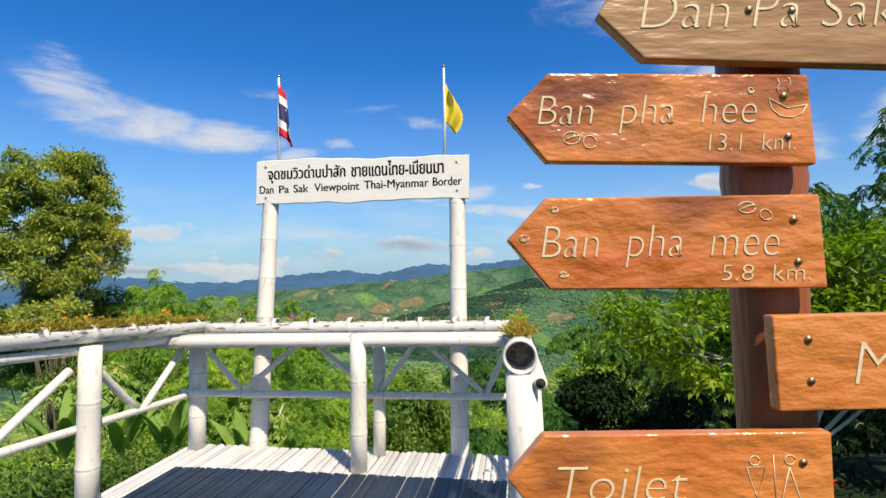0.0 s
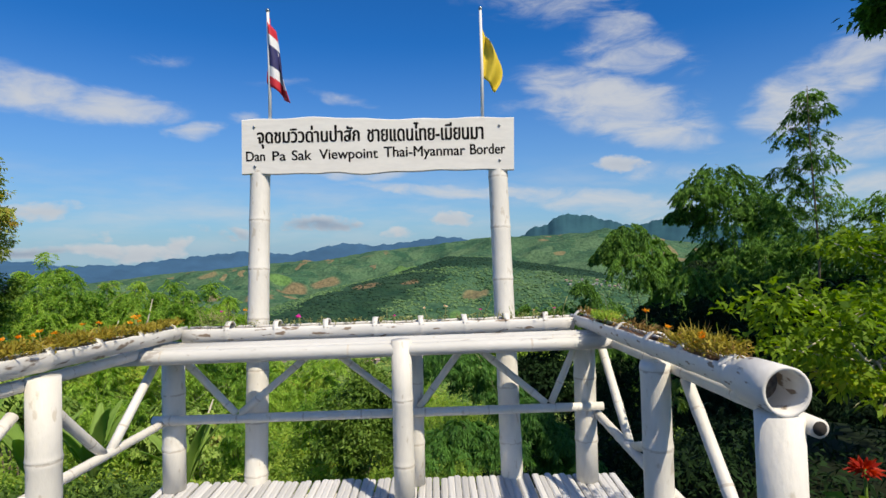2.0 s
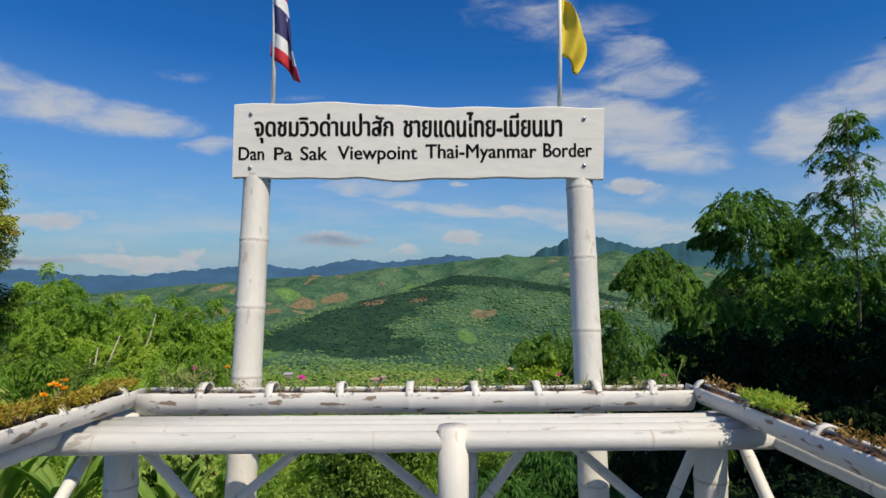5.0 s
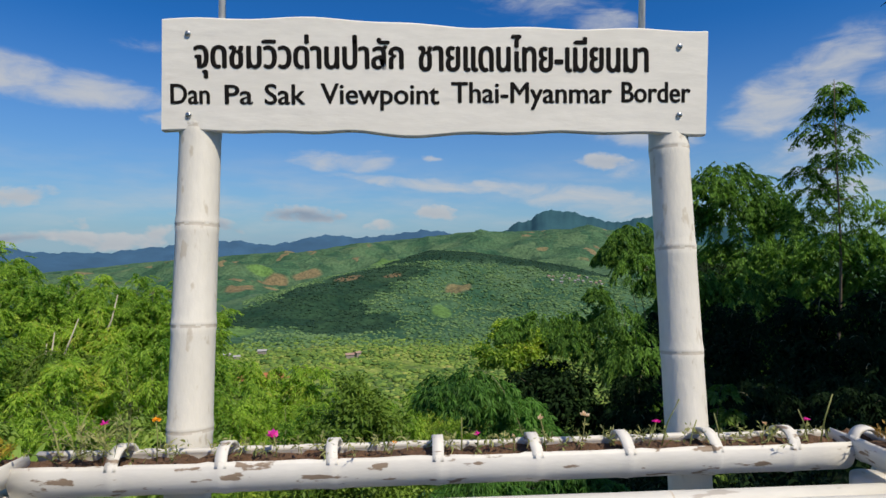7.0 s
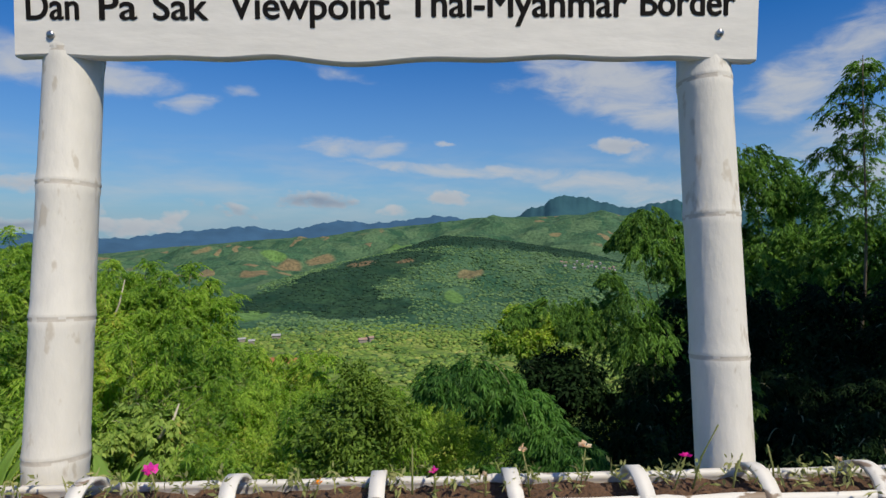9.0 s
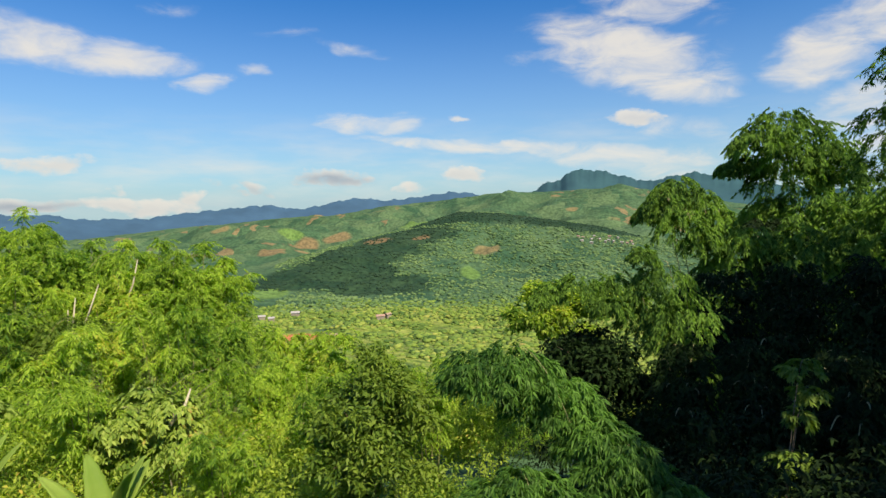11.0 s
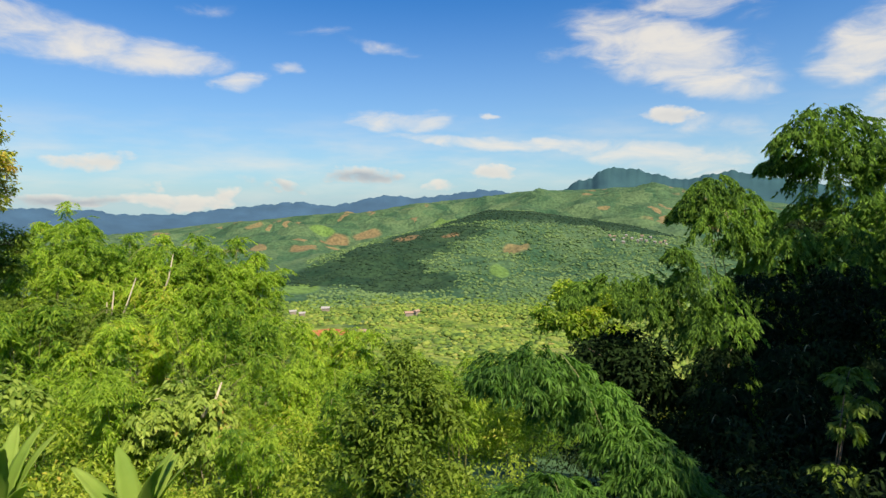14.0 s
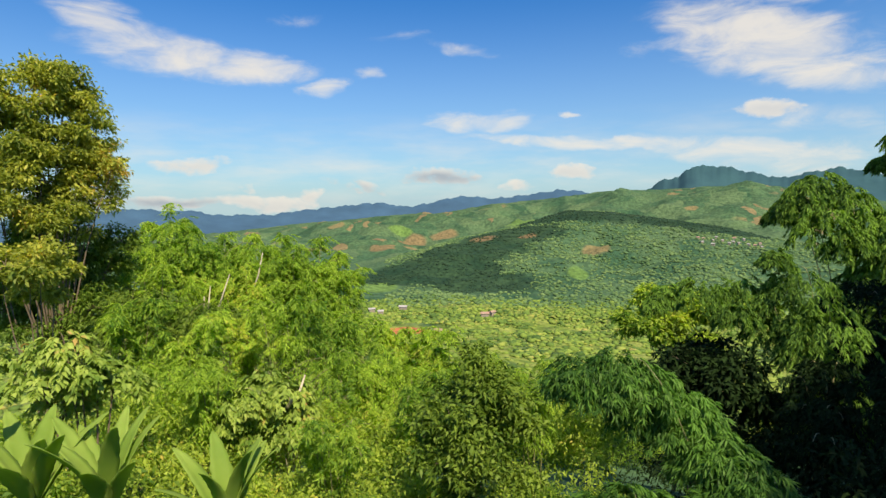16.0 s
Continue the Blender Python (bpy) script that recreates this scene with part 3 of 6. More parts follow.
def land_material():
    """Forest, fields and bare red plots, by the lie of the land."""
    m = bpy.data.materials.new("wooded_farmland")
    m.use_nodes = True
    n, l = m.node_tree.nodes, m.node_tree.links
    b = n["Principled BSDF"]
    b.inputs["Roughness"].default_value = 0.95
    b.inputs["Specular IOR Level"].default_value = 0.1
    geo = n.new("ShaderNodeNewGeometry")

    def noise_at(scale, detail=5, stretch=(1, 1, 0.2)):
        mp = n.new("ShaderNodeMapping")
        mp.inputs["Scale"].default_value = stretch
        l.new(geo.outputs["Position"], mp.inputs["Vector"])
        t = n.new("ShaderNodeTexNoise")
        t.inputs["Scale"].default_value = scale
        t.inputs["Detail"].default_value = detail
        l.new(mp.outputs[0], t.inputs["Vector"])
        return t.outputs["Fac"]

    def rng_map(v, lo, hi):
        r = n.new("ShaderNodeMapRange")
        r.interpolation_type = "SMOOTHSTEP"
        r.inputs["From Min"].default_value, r.inputs["From Max"].default_value = lo, hi
        l.new(v, r.inputs["Value"])
        return r.outputs[0]

    def mixc(f, a, c):
        x = n.new("ShaderNodeMix")
        x.data_type = "RGBA"
        l.new(f, x.inputs[0])
        for s, v in ((x.inputs[6], a), (x.inputs[7], c)):
            if isinstance(v, bpy.types.NodeSocket):
                l.new(v, s)
            else:
                s.default_value = (*v, 1)
        return x.outputs[2]

    def mult(a, c):
        x = n.new("ShaderNodeMath")
        x.operation = "MULTIPLY"
        l.new(a, x.inputs[0])
        if isinstance(c, bpy.types.NodeSocket):
            l.new(c, x.inputs[1])
        else:
            x.inputs[1].default_value = c
        return x.outputs[0]

    def spot(x, y, rx, ry):
        mp = n.new("ShaderNodeMapping")
        mp.inputs["Location"].default_value = (-x / rx, -y / ry, 0)
        mp.inputs["Scale"].default_value = (1 / rx, 1 / ry, 0)
        l.new(geo.outputs["Position"], mp.inputs["Vector"])
        ad = n.new("ShaderNodeVectorMath")
        ad.operation = "LENGTH"
        wob = n.new("ShaderNodeVectorMath")
        wob.operation = "MULTIPLY_ADD"
        nz = n.new("ShaderNodeTexNoise")
        nz.inputs["Scale"].default_value = 0.006
        nz.inputs["Detail"].default_value = 6
        l.new(geo.outputs["Position"], nz.inputs["Vector"])
        wob.inputs[1].default_value = (1.3, 1.3, 0)
        l.new(nz.outputs["Color"], wob.inputs[0])
        l.new(mp.outputs[0], wob.inputs[2])
        sh = n.new("ShaderNodeVectorMath")
        sh.operation = "SUBTRACT"
        sh.inputs[1].default_value = (0.65, 0.65, 0)
        l.new(wob.outputs[0], sh.inputs[0])
        l.new(sh.outputs[0], ad.inputs[0])
        return ad.outputs["Value"]

    def plots(scale):
        mp = n.new("ShaderNodeMapping")
        mp.inputs["Scale"].default_value = (1, 0.55, 0)
        mp.inputs["Rotation"].default_value = (0, 0, 0.5)
        nz = n.new("ShaderNodeTexNoise")
        nz.inputs["Scale"].default_value = 0.008
        l.new(geo.outputs["Position"], nz.inputs["Vector"])
        w = n.new("ShaderNodeVectorMath")
        w.operation = "MULTIPLY_ADD"
        w.inputs[1].default_value = (160, 160, 0)
        l.new(nz.outputs["Color"], w.inputs[0])
        l.new(geo.outputs["Position"], w.inputs[2])
        l.new(w.outputs[0], mp.inputs["Vector"])
        vo = n.new("ShaderNodeTexVoronoi")
        vo.inputs["Scale"].default_value = scale
        l.new(mp.outputs[0], vo.inputs["Vector"])
        sp = n.new("ShaderNodeSeparateColor")
        l.new(vo.outputs["Color"], sp.inputs[0])
        return sp.outputs

    # far woods and crops shifted towards blue to stand for haze
    woods = mixc(rng_map(noise_at(0.012, 6), 0.38, 0.62), (0.034, 0.092, 0.056), (0.074, 0.148, 0.080))
    field = plots(0.011)
    crop = mixc(field[1], (0.048, 0.118, 0.068), (0.112, 0.185, 0.098))
    far = n.new("ShaderNodeVectorMath")
    far.operation = "LENGTH"
    l.new(geo.outputs["Position"], far.inputs[0])
    dist = far.outputs["Value"]
    farmed = mult(rng_map(field[0], 0.42, 0.46), rng_map(dist, 900, 1500))
    col = mixc(mult(farmed, 0.75), woods, crop)
    hedge = plots(0.034)
    col = mixc(mult(mult(rng_map(hedge[0], 0.62, 0.66), rng_map(dist, 1500, 1800)), 0.55), col, mixc(hedge[1], (0.024, 0.068, 0.044), (0.105, 0.180, 0.092)))
    bare = mult(rng_map(hedge[2], 0.92, 0.93), rng_map(noise_at(0.0016, 2), 0.48, 0.54))
    col = mixc(mult(mult(bare, rng_map(dist, 1500, 1700)), 0.7), col, (0.26, 0.19, 0.11))
    # cloud shadow, and the dark plantation, painted into the crest and flank of the middle hill
    for x, y, rx, ry in SHADOW_AND_WOODS:
        shadowed = rng_map(spot(x, y, rx * 1.12, ry * 1.12), 1.0, 0.72)
        col = mixc(mult(shadowed, 0.85), col, mixc(rng_map(noise_at(0.02, 5), 0.35, 0.65), (0.014, 0.044, 0.028), (0.028, 0.066, 0.036)))
    for x, y, rx, ry, c in CLEARINGS:
        col = mixc(mult(rng_map(spot(x, y, rx, ry), 1.05, 0.7), 0.65), col, c)
    # open valley floor: lighter grass and groves
    valley = mult(rng_map(dist, 850, 760), rng_map(dist, 60, 200))
    col = mixc(mult(valley, rng_map(noise_at(0.02, 6), 0.22, 0.5)), col, mixc(rng_map(noise_at(0.045, 4), 0.35, 0.65), (0.13, 0.21, 0.045), (0.25, 0.31, 0.085)))
    col = mixc(rng_map(spot(-165, 580, 34, 24), 1.0, 0.92), col, (0.50, 0.19, 0.09))
    # near ground painted almost black for the shade under the growth
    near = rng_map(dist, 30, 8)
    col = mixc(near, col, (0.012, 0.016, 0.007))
    speck = rng_map(noise_at(0.11, 4), 0.35, 0.65)
    x = n.new("ShaderNodeMix")
    x.data_type = "RGBA"
    x.blend_type = "MULTIPLY"
    x.inputs[0].default_value = 0.75
    l.new(col, x.inputs[6])
    l.new(mixc(speck, (0.55, 0.58, 0.56), (1.12, 1.10, 1.0)), x.inputs[7])
    l.new(x.outputs[2], b.inputs["Base Color"])
    bp = n.new("ShaderNodeBump")
    bp.inputs["Strength"].default_value = 1.0
    bp.inputs["Distance"].default_value = 7.0
    l.new(noise_at(0.07, 5), bp.inputs["Height"])
    l.new(bp.outputs[0], b.inputs["Normal"])
    return m


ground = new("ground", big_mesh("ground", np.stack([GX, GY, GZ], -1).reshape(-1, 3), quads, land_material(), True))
tagged(ground, "green wooded hillside falling to a farmed valley and hills", "ground", kind="structure")

# blue ranges at the horizon, the haze painted into their colour
M_RANGE = surface("haze_blue_range", (0.050, 0.115, 0.205), (0.038, 0.085, 0.150), 0.006, 1.0, 0.6, 0.02, world_space=True, spec=0.0)
M_PEAK = surface("haze_blue_green_peak", (0.040, 0.105, 0.130), (0.026, 0.068, 0.098), 0.006, 1.0, 0.8, 0.02, world_space=True, spec=0.0)
RANGE_AZ = [-62, -52, -43.4, -41.3, -38.2, -36.7, -34.3, -31.3, -29.5, -26.5, -23.1, -18.5, -15.5, -13.5, -10.8, -9.0, -6.4, -3.1, 0.4, 2.1, 4.9, 9, 30]
RANGE_EL = [-1.5, -1.4, -0.6, -0.43, -0.68, -0.65, -1.18, -1.18, -1.27, -0.86, -0.55, -0.13, -0.63, -0.36, 0.27, 0.43, 0.11, 0.44, 0.93, 0.85, 0.24, 0, -1]
PEAK_AZ = [4, 7, 8.7, 9.5, 10.3, 11.8, 12.5, 13.3, 14.4, 15.3, 16.3, 17.2, 18.6, 20.2, 22.5, 24.5, 27, 30, 36, 45]
PEAK_EL = [-1, 0.0, 0.76, 1.14, 1.74, 1.98, 2.67, 3.02, 2.88, 2.9, 2.66, 2.37, 2.02, 1.61, 2.1, 2.4, 1.8, 1.2, 0.6, 0]


def mountain(name, azs, els, crest_r, foot_r, mat, label, seed):
    a = np.linspace(azs[0], azs[-1], 260)
    el = np.interp(a, azs, els)
    jag = 0.07 * np.sin(a * 3.1 + seed) + 0.05 * np.sin(a * 7.7 + seed) + 0.03 * np.sin(a * 13.3)
    s = np.linspace(0, 1, 16)
    A, S = np.meshgrid(np.radians(a), s, indexing="ij")
    rib = waves(A * 4000 + 300 * S + seed * 99, S * 700 + A * 900, 150) * 70 * np.sin(np.pi * S)
    R = foot_r + (crest_r - foot_r) * S ** 0.8 + rib
    top = np.tan(np.radians(el))[:, None] * crest_r + 1.6
    Z = -300 + (top + 300) * S + (np.tan(np.radians(jag)) * crest_r)[:, None] * S ** 7
    V = np.stack([EYE[0] + R * np.sin(A), EYE[1] + R * np.cos(A), Z], -1).reshape(-1, 3)
    i = np.arange(len(a) * 16).reshape(len(a), 16)
    q = np.stack([i[:-1, :-1], i[1:, :-1], i[1:, 1:], i[:-1, 1:]], -1).reshape(-1, 4)
    ob = new(name, big_mesh(name, V, q, mat, True))
    return tagged(ob, label, "mountain", kind="structure")


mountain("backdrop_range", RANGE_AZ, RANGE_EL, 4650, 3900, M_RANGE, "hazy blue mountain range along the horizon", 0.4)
mountain("backdrop_peak", PEAK_AZ, PEAK_EL, 4150, 3350, M_PEAK, "rocky peak above the far ridge, tinted blue-green for haze", 1.9)

# ---------------------------------------------------------------- groves on the valley floor and the middle hill
ico = bmesh.new()
bmesh.ops.create_icosphere(ico, subdivisions=1, radius=1)
ICO1 = np.array([v.co[:] for v in ico.verts]), np.array([[v.index for v in f.verts] for f in ico.faces])
ico.free()
ico = bmesh.new()
bmesh.ops.create_icosphere(ico, subdivisions=2, radius=1)
ICO2 = np.array([v.co[:] for v in ico.verts]), np.array([[v.index for v in f.verts] for f in ico.faces])
ico.free()


def canopies(xy, size, template, g):
    """Knobbly tree canopies standing on the land."""
    tv, tf = template
    n = len(xy)
    z = land(xy[:, 0], xy[:, 1])
    jit = 1 + g.uniform(-0.34, 0.34, (n, len(tv), 1))
    v = tv[None] * jit * size[:, None, None] * np.array((1.2, 1.2, 0.62))
    v = v + np.stack([xy[:, 0], xy[:, 1], z + size * 0.22], -1)[:, None]
    f = tf[None] + (np.arange(n) * len(tv))[:, None, None]
    return v.reshape(-1, 3), f.reshape(-1, 3)


def grove(name, label, n, r0, r1, az0, az1, s0, s1, template, mat, seed, keep=None):
    g = np.random.default_rng(seed)
    r = np.sqrt(g.uniform(r0 ** 2, r1 ** 2, n))
    a = np.radians(g.uniform(az0, az1, n))
    xy = np.stack([EYE[0] + r * np.sin(a), EYE[1] + r * np.cos(a)], -1)
    dens = waves(xy[:, 0], xy[:, 1], 60) + 0.5 * waves(xy[:, 0] + 300, xy[:, 1], 21) + g.uniform(-0.8, 0.8, n)
    ok = dens > -0.45
    if keep is not None:
        ok &= keep(xy[:, 0], xy[:, 1])
    xy = xy[ok]
    size = g.uniform(s0, s1, len(xy)) * g.choice([0.6, 0.8, 1.0, 1.0, 1.3], len(xy))
    v, f = canopies(xy, size, template, g)
    ob = new(name, big_mesh(name, v, f, mat, True))
    return tagged(ob, label, "woodland", kind="stuff")


def off_soil(x, y):
    return ((x + 165) / 58) ** 2 + ((y - 560) / 62) ** 2 > 1


W_VALLEY = foliage("valley_canopy", (0.11, 0.195, 0.040), (0.21, 0.31, 0.062), (0.30, 0.32, 0.085), 0.12, 0.1, 0.012, 0.9)
W_DEEP = foliage("deep_valley_canopy", (0.050, 0.110, 0.028), (0.125, 0.215, 0.048), None, 0.1, 0.1, 0.02, 0.9)
W_PALE = foliage("pale_valley_canopy", (0.16, 0.24, 0.05), (0.29, 0.36, 0.085), (0.38, 0.32, 0.11), 0.2, 0.1, 0.02, 0.9)
# hill canopy has some distance haze mixed in as blue
W_HILL = foliage("hill_canopy", (0.060, 0.135, 0.056), (0.145, 0.238, 0.092), None, 0.1, 0.05, 0.012, 0.9)
# darker copy of the hill canopy for the cloud-shadowed part
W_CREST = foliage("shadow_dark_canopy", (0.014, 0.042, 0.026), (0.027, 0.064, 0.034), None, 0.1, 0.05, 0.012, 0.9)


def on_crest(x, y):
    near_ = np.full(np.shape(x), 9.0)
    for a, b, ra, rb in SHADOW_AND_WOODS:
        near_ = np.minimum(near_, np.hypot((x - a) / ra, (y - b) / rb))
    return near_ + 0.25 * waves(x, y, 45) < 0.92


def on_flank(x, y):
    clear = np.ones(np.shape(x), bool)
    for a, b, ra, rb, c_ in CLEARINGS:
        clear &= np.hypot((x - a) / ra, (y - b) / rb) > 1.0
    az = np.degrees(np.arctan2(x + 1.2, y - 1.2))
    return ~on_crest(x, y) & clear & (np.hypot(x, y) < np.interp(az, MID_AZ, MID_R) + 60) & (np.interp(az, MID_AZ, MID_H) > 10)


grove("valley_trees", "scattered light green trees of the valley floor", 15000, 200, 830, -54, 34, 0.9, 3.2, ICO1, W_VALLEY, 3, off_soil)
grove("valley_trees", "deep green trees scattered over the valley floor", 6000, 180, 850, -54, 34, 1.0, 3.8, ICO1, W_DEEP, 13, off_soil)
grove("valley_trees", "pale yellowish trees scattered over the valley floor", 4500, 160, 800, -54, 34, 0.9, 3.0, ICO1, W_PALE, 23, off_soil)
grove("slope_trees", "dense round tree canopies below the viewpoint", 2300, 75, 240, -50, 30, 1.2, 3.2, ICO2, W_VALLEY, 4)
grove("slope_trees", "deep green canopies among the trees below the viewpoint", 700, 75, 240, -50, 30, 1.4, 3.4, ICO2, W_DEEP, 14)
grove("hill_forest", "green forest on the sunny flank of the middle hill", 34000, 770, 1900, -24, 26, 1.4, 3.4, ICO1, W_HILL, 5, on_flank)
grove("hill_forest", "dense forest on the crest of the middle hill, darkened for cloud shadow", 17000, 880, 1900, -24, 26, 1.2, 3.0, ICO1, W_CREST, 6, on_crest)

# ---------------------------------------------------------------- farm houses in the valley
M_HUTWALL = surface("pale_hut_wall", (0.32, 0.29, 0.25), (0.24, 0.21, 0.18), 1, 0.9, 0.1, 10)
M_HUTROOF = surface("rusty_hut_roof", (0.30, 0.14, 0.09), (0.42, 0.38, 0.34), 0.8, 0.7, 0.2, 6)
M_HUTPALE = surface("sheet_metal_roof", (0.40, 0.40, 0.41), (0.30, 0.30, 0.31), 1, 0.5, 0.1, 6)


def hut(x, y, w, d, h, turn, roof):
    base = thing("farm_house", "small pale farm house with a pitched roof", "house", "farm houses", at=(x, y, float(land(x, y)) + 1.5))
    base.rotation_euler = (0, 0, turn)
    part("wall", bm_mesh("wall", block(w, d, h + 4, 0.05, (0, 0, h / 2 - 2)), M_HUTWALL), base)
    e = 0.8
    v = [(-w / 2 - e, -d / 2 - e, h), (w / 2 + e, -d / 2 - e, h), (w / 2 + e, d / 2 + e, h), (-w / 2 - e, d / 2 + e, h), (-w / 2 - e, 0, h + d * 0.35), (w / 2 + e, 0, h + d * 0.35)]
    part("roof", mesh_of("roof", v, [(0, 1, 5, 4), (2, 3, 4, 5), (1, 2, 5), (3, 0, 4), (3, 2, 1, 0)], roof, False), base)


for x, y, w, d, h, turn, roof in ((-89, 689, 10, 6, 4, 0.3, M_HUTROOF), (-80, 697, 7, 5, 3.5, 0.9, M_HUTROOF), (-204, 709, 10, 6, 4, 0.1, M_HUTPALE), (-247, 703, 8, 5, 3, 0.5, M_HUTPALE),
                                  (-122, 559, 8, 6, 3, -0.2, M_HUTROOF), (-230, 690, 7, 5, 3, 0.4, M_HUTPALE)):
    hut(x, y, w, d, h, turn, roof)
vr = random.Random(5)
for i in range(16):
    x, y = 312 + 8.4 * i + vr.uniform(-5, 5), 1285 + vr.uniform(-45, 45)
    hut(x, y, vr.uniform(4, 6.5), vr.uniform(4, 5), 2.6, vr.uniform(-0.6, 0.6), vr.choice([M_HUTPALE, M_HUTPALE, M_HUTROOF]))

# ---------------------------------------------------------------- the deck
slat_rnd = random.Random(3)
deck = thing("floor", "weathered white split-bamboo slat deck", "floor", kind="structure")
joists = []
for y in (1.2, 2.3, 3.4, 4.36):
    culm_part("joist", deck, (-2.7, y, -0.075), (0.46, y, -0.075), 0.045, 0.045)
SLAT_MESH = []
for k in range(5):
    prof = []
    w = 0.0232
    sec = [(-w, -0.012), (-w, 0.002), (-w * 0.55, 0.010), (w * 0.55, 0.011), (w, 0.003), (w, -0.012)]
    v, f = [], []
    ys = np.linspace(0, 3.62, 8)
    for j, yy in enumerate(ys):
        wob = 0.0035 * math.sin(yy * 2.1 + k * 2.3)
        lift = 0.0025 * math.sin(yy * 3.3 + k)
        for sx, sz in sec:
            v.append((sx + wob, yy, sz + lift))
    ns = len(sec)
    for j in range(len(ys) - 1):
        for s in range(ns):
            a, b = j * ns + s, j * ns + (s + 1) % ns
            f.append((a, b, b + ns, a + ns))
    f.append(tuple(range(ns - 1, -1, -1)))
    f.append(tuple(range((len(ys) - 1) * ns, len(ys) * ns)))
    SLAT_MESH.append(mesh_of("slat", v, f, M_SLAT, False))
x = -2.66
while x < 0.43:
    s = part("slat", SLAT_MESH[slat_rnd.randrange(5)], deck)
    s.location = (x, 0.9 + slat_rnd.uniform(-0.02, 0.025), -0.012)
    s.rotation_euler = (0, slat_rnd.uniform(-0.015, 0.015), slat_rnd.uniform(-0.002, 0.002))
    x += 0.0490
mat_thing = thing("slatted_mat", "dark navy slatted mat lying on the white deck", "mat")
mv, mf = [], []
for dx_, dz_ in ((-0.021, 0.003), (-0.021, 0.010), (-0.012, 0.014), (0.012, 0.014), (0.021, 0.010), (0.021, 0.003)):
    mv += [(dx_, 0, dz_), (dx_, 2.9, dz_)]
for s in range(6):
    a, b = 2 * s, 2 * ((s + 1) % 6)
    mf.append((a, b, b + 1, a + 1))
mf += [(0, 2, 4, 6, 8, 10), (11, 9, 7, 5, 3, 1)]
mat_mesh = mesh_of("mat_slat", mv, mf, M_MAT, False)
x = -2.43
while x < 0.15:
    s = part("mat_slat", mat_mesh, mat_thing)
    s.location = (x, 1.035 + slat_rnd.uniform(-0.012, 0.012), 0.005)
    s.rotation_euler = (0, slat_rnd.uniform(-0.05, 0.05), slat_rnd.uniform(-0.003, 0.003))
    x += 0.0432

# ---------------------------------------------------------------- the railing
rail = thing("railing", "whitewashed bamboo railing with crossed braces round the deck", "railing")


def post(p0, p1, r, **kw):
    return culm_part("post", rail, p0, p1, r, r * 0.97, **kw)


def brace(p0, p1, r=0.024):
    return culm_part("brace", rail, p0, p1, r, r * 0.95, gap=0.3, first=0.15, ridge=0.08, seg=12)


def bar(p0, p1, r, r1=None, **kw):
    return culm_part("bar", rail, p0, p1, r, r1, gap=0.42, ridge=0.06, **kw)


for p0, p1, r in (((-2.57, 4.42, 0), (-2.56, 4.42, 0.99), 0.074), ((0.235, 4.42, 0), (0.225, 4.42, 1.0), 0.074),
                  ((-0.99, 4.05, 0.004), (-0.995, 4.05, 1.045), 0.064), ((-0.925, 4.42, 0), (-0.925, 4.42, 0.93), 0.052),
                  ((-2.545, 3.17, 0), (-2.53, 3.17, 1.065), 0.070), ((-2.56, 1.75, 0), (-2.56, 1.75, 1.06), 0.070),
                  ((0.26, 3.25, 0), (0.235, 3.24, 1.058), 0.068), ((0.285, 2.35, 0), (0.255, 2.36, 1.090), 0.070)):
    post(p0, p1, r, gap=0.40, first=0.28)
# lower bars and upper bars on the two sides
bar((-2.66, 4.335, 0.492), (0.325, 4.335, 0.525), 0.031, 0.028, bow=0.01)
bar((-2.60, 4.32, 0.475), (-2.63, 1.4, 0.60), 0.025, 0.029, bow=0.01)
bar((-2.60, 4.45, 0.965), (-2.60, 1.4, 1.130), 0.030, 0.030)
bar((0.30, 4.40, 0.46), (0.335, 2.42, 0.405), 0.028)
bar((0.30, 4.50, 0.985), (0.336, 2.30, 1.062), 0.029, 0.029)
# zigzag braces, back run
for a, b in (((-2.50, 4.36, 0.93), (-2.115, 4.34, 0.53)), ((-2.085, 4.34, 0.53), (-1.60, 4.38, 0.93)), ((-1.47, 4.36, 0.93), (-1.03, 4.36, 0.58)),
             ((-0.90, 4.36, 0.54), (-0.60, 4.37, 0.94)), ((-0.52, 4.36, 0.94), (-0.055, 4.35, 0.55)), ((-0.02, 4.35, 0.55), (0.17, 4.36, 0.97))):
    brace(a, b)
# zigzag braces on the two sides
for a, b in (((-2.59, 3.25, 0.93), (-2.61, 3.72, 0.505)), ((-2.61, 3.78, 0.505), (-2.58, 4.30, 0.95)), ((-2.60, 3.08, 0.92), (-2.62, 2.50, 0.56)), ((-2.62, 2.44, 0.56), (-2.60, 1.85, 0.96)),
             ((0.32, 4.36, 0.95), (0.325, 3.82, 0.44)), ((0.33, 3.36, 0.62), (0.325, 3.80, 0.45)), ((0.335, 3.14, 1.0), (0.345, 2.62, 0.44)), ((0.345, 2.60, 0.44), (0.338, 2.47, 0.66))):
    brace(a, b, 0.027)
# open mouth of the outer bar: a dark disc painted as its shaded hollow
v, f = tube([(0.3365, 2.298, 1.0625), (0.336, 2.32, 1.062)], [0.031, 0.031], 18, False)
v2, f2 = tube([(0.3365, 2.2965, 1.0625), (0.336, 2.31, 1.0622)], [0.021, 0.021], 18, True)
part("bar_end", mesh_of("bar_end", v2, f2, surface("hollow_dark", (0.03, 0.025, 0.02), (0.02, 0.017, 0.014), 20, 0.9, 0.1, 50)), rail)

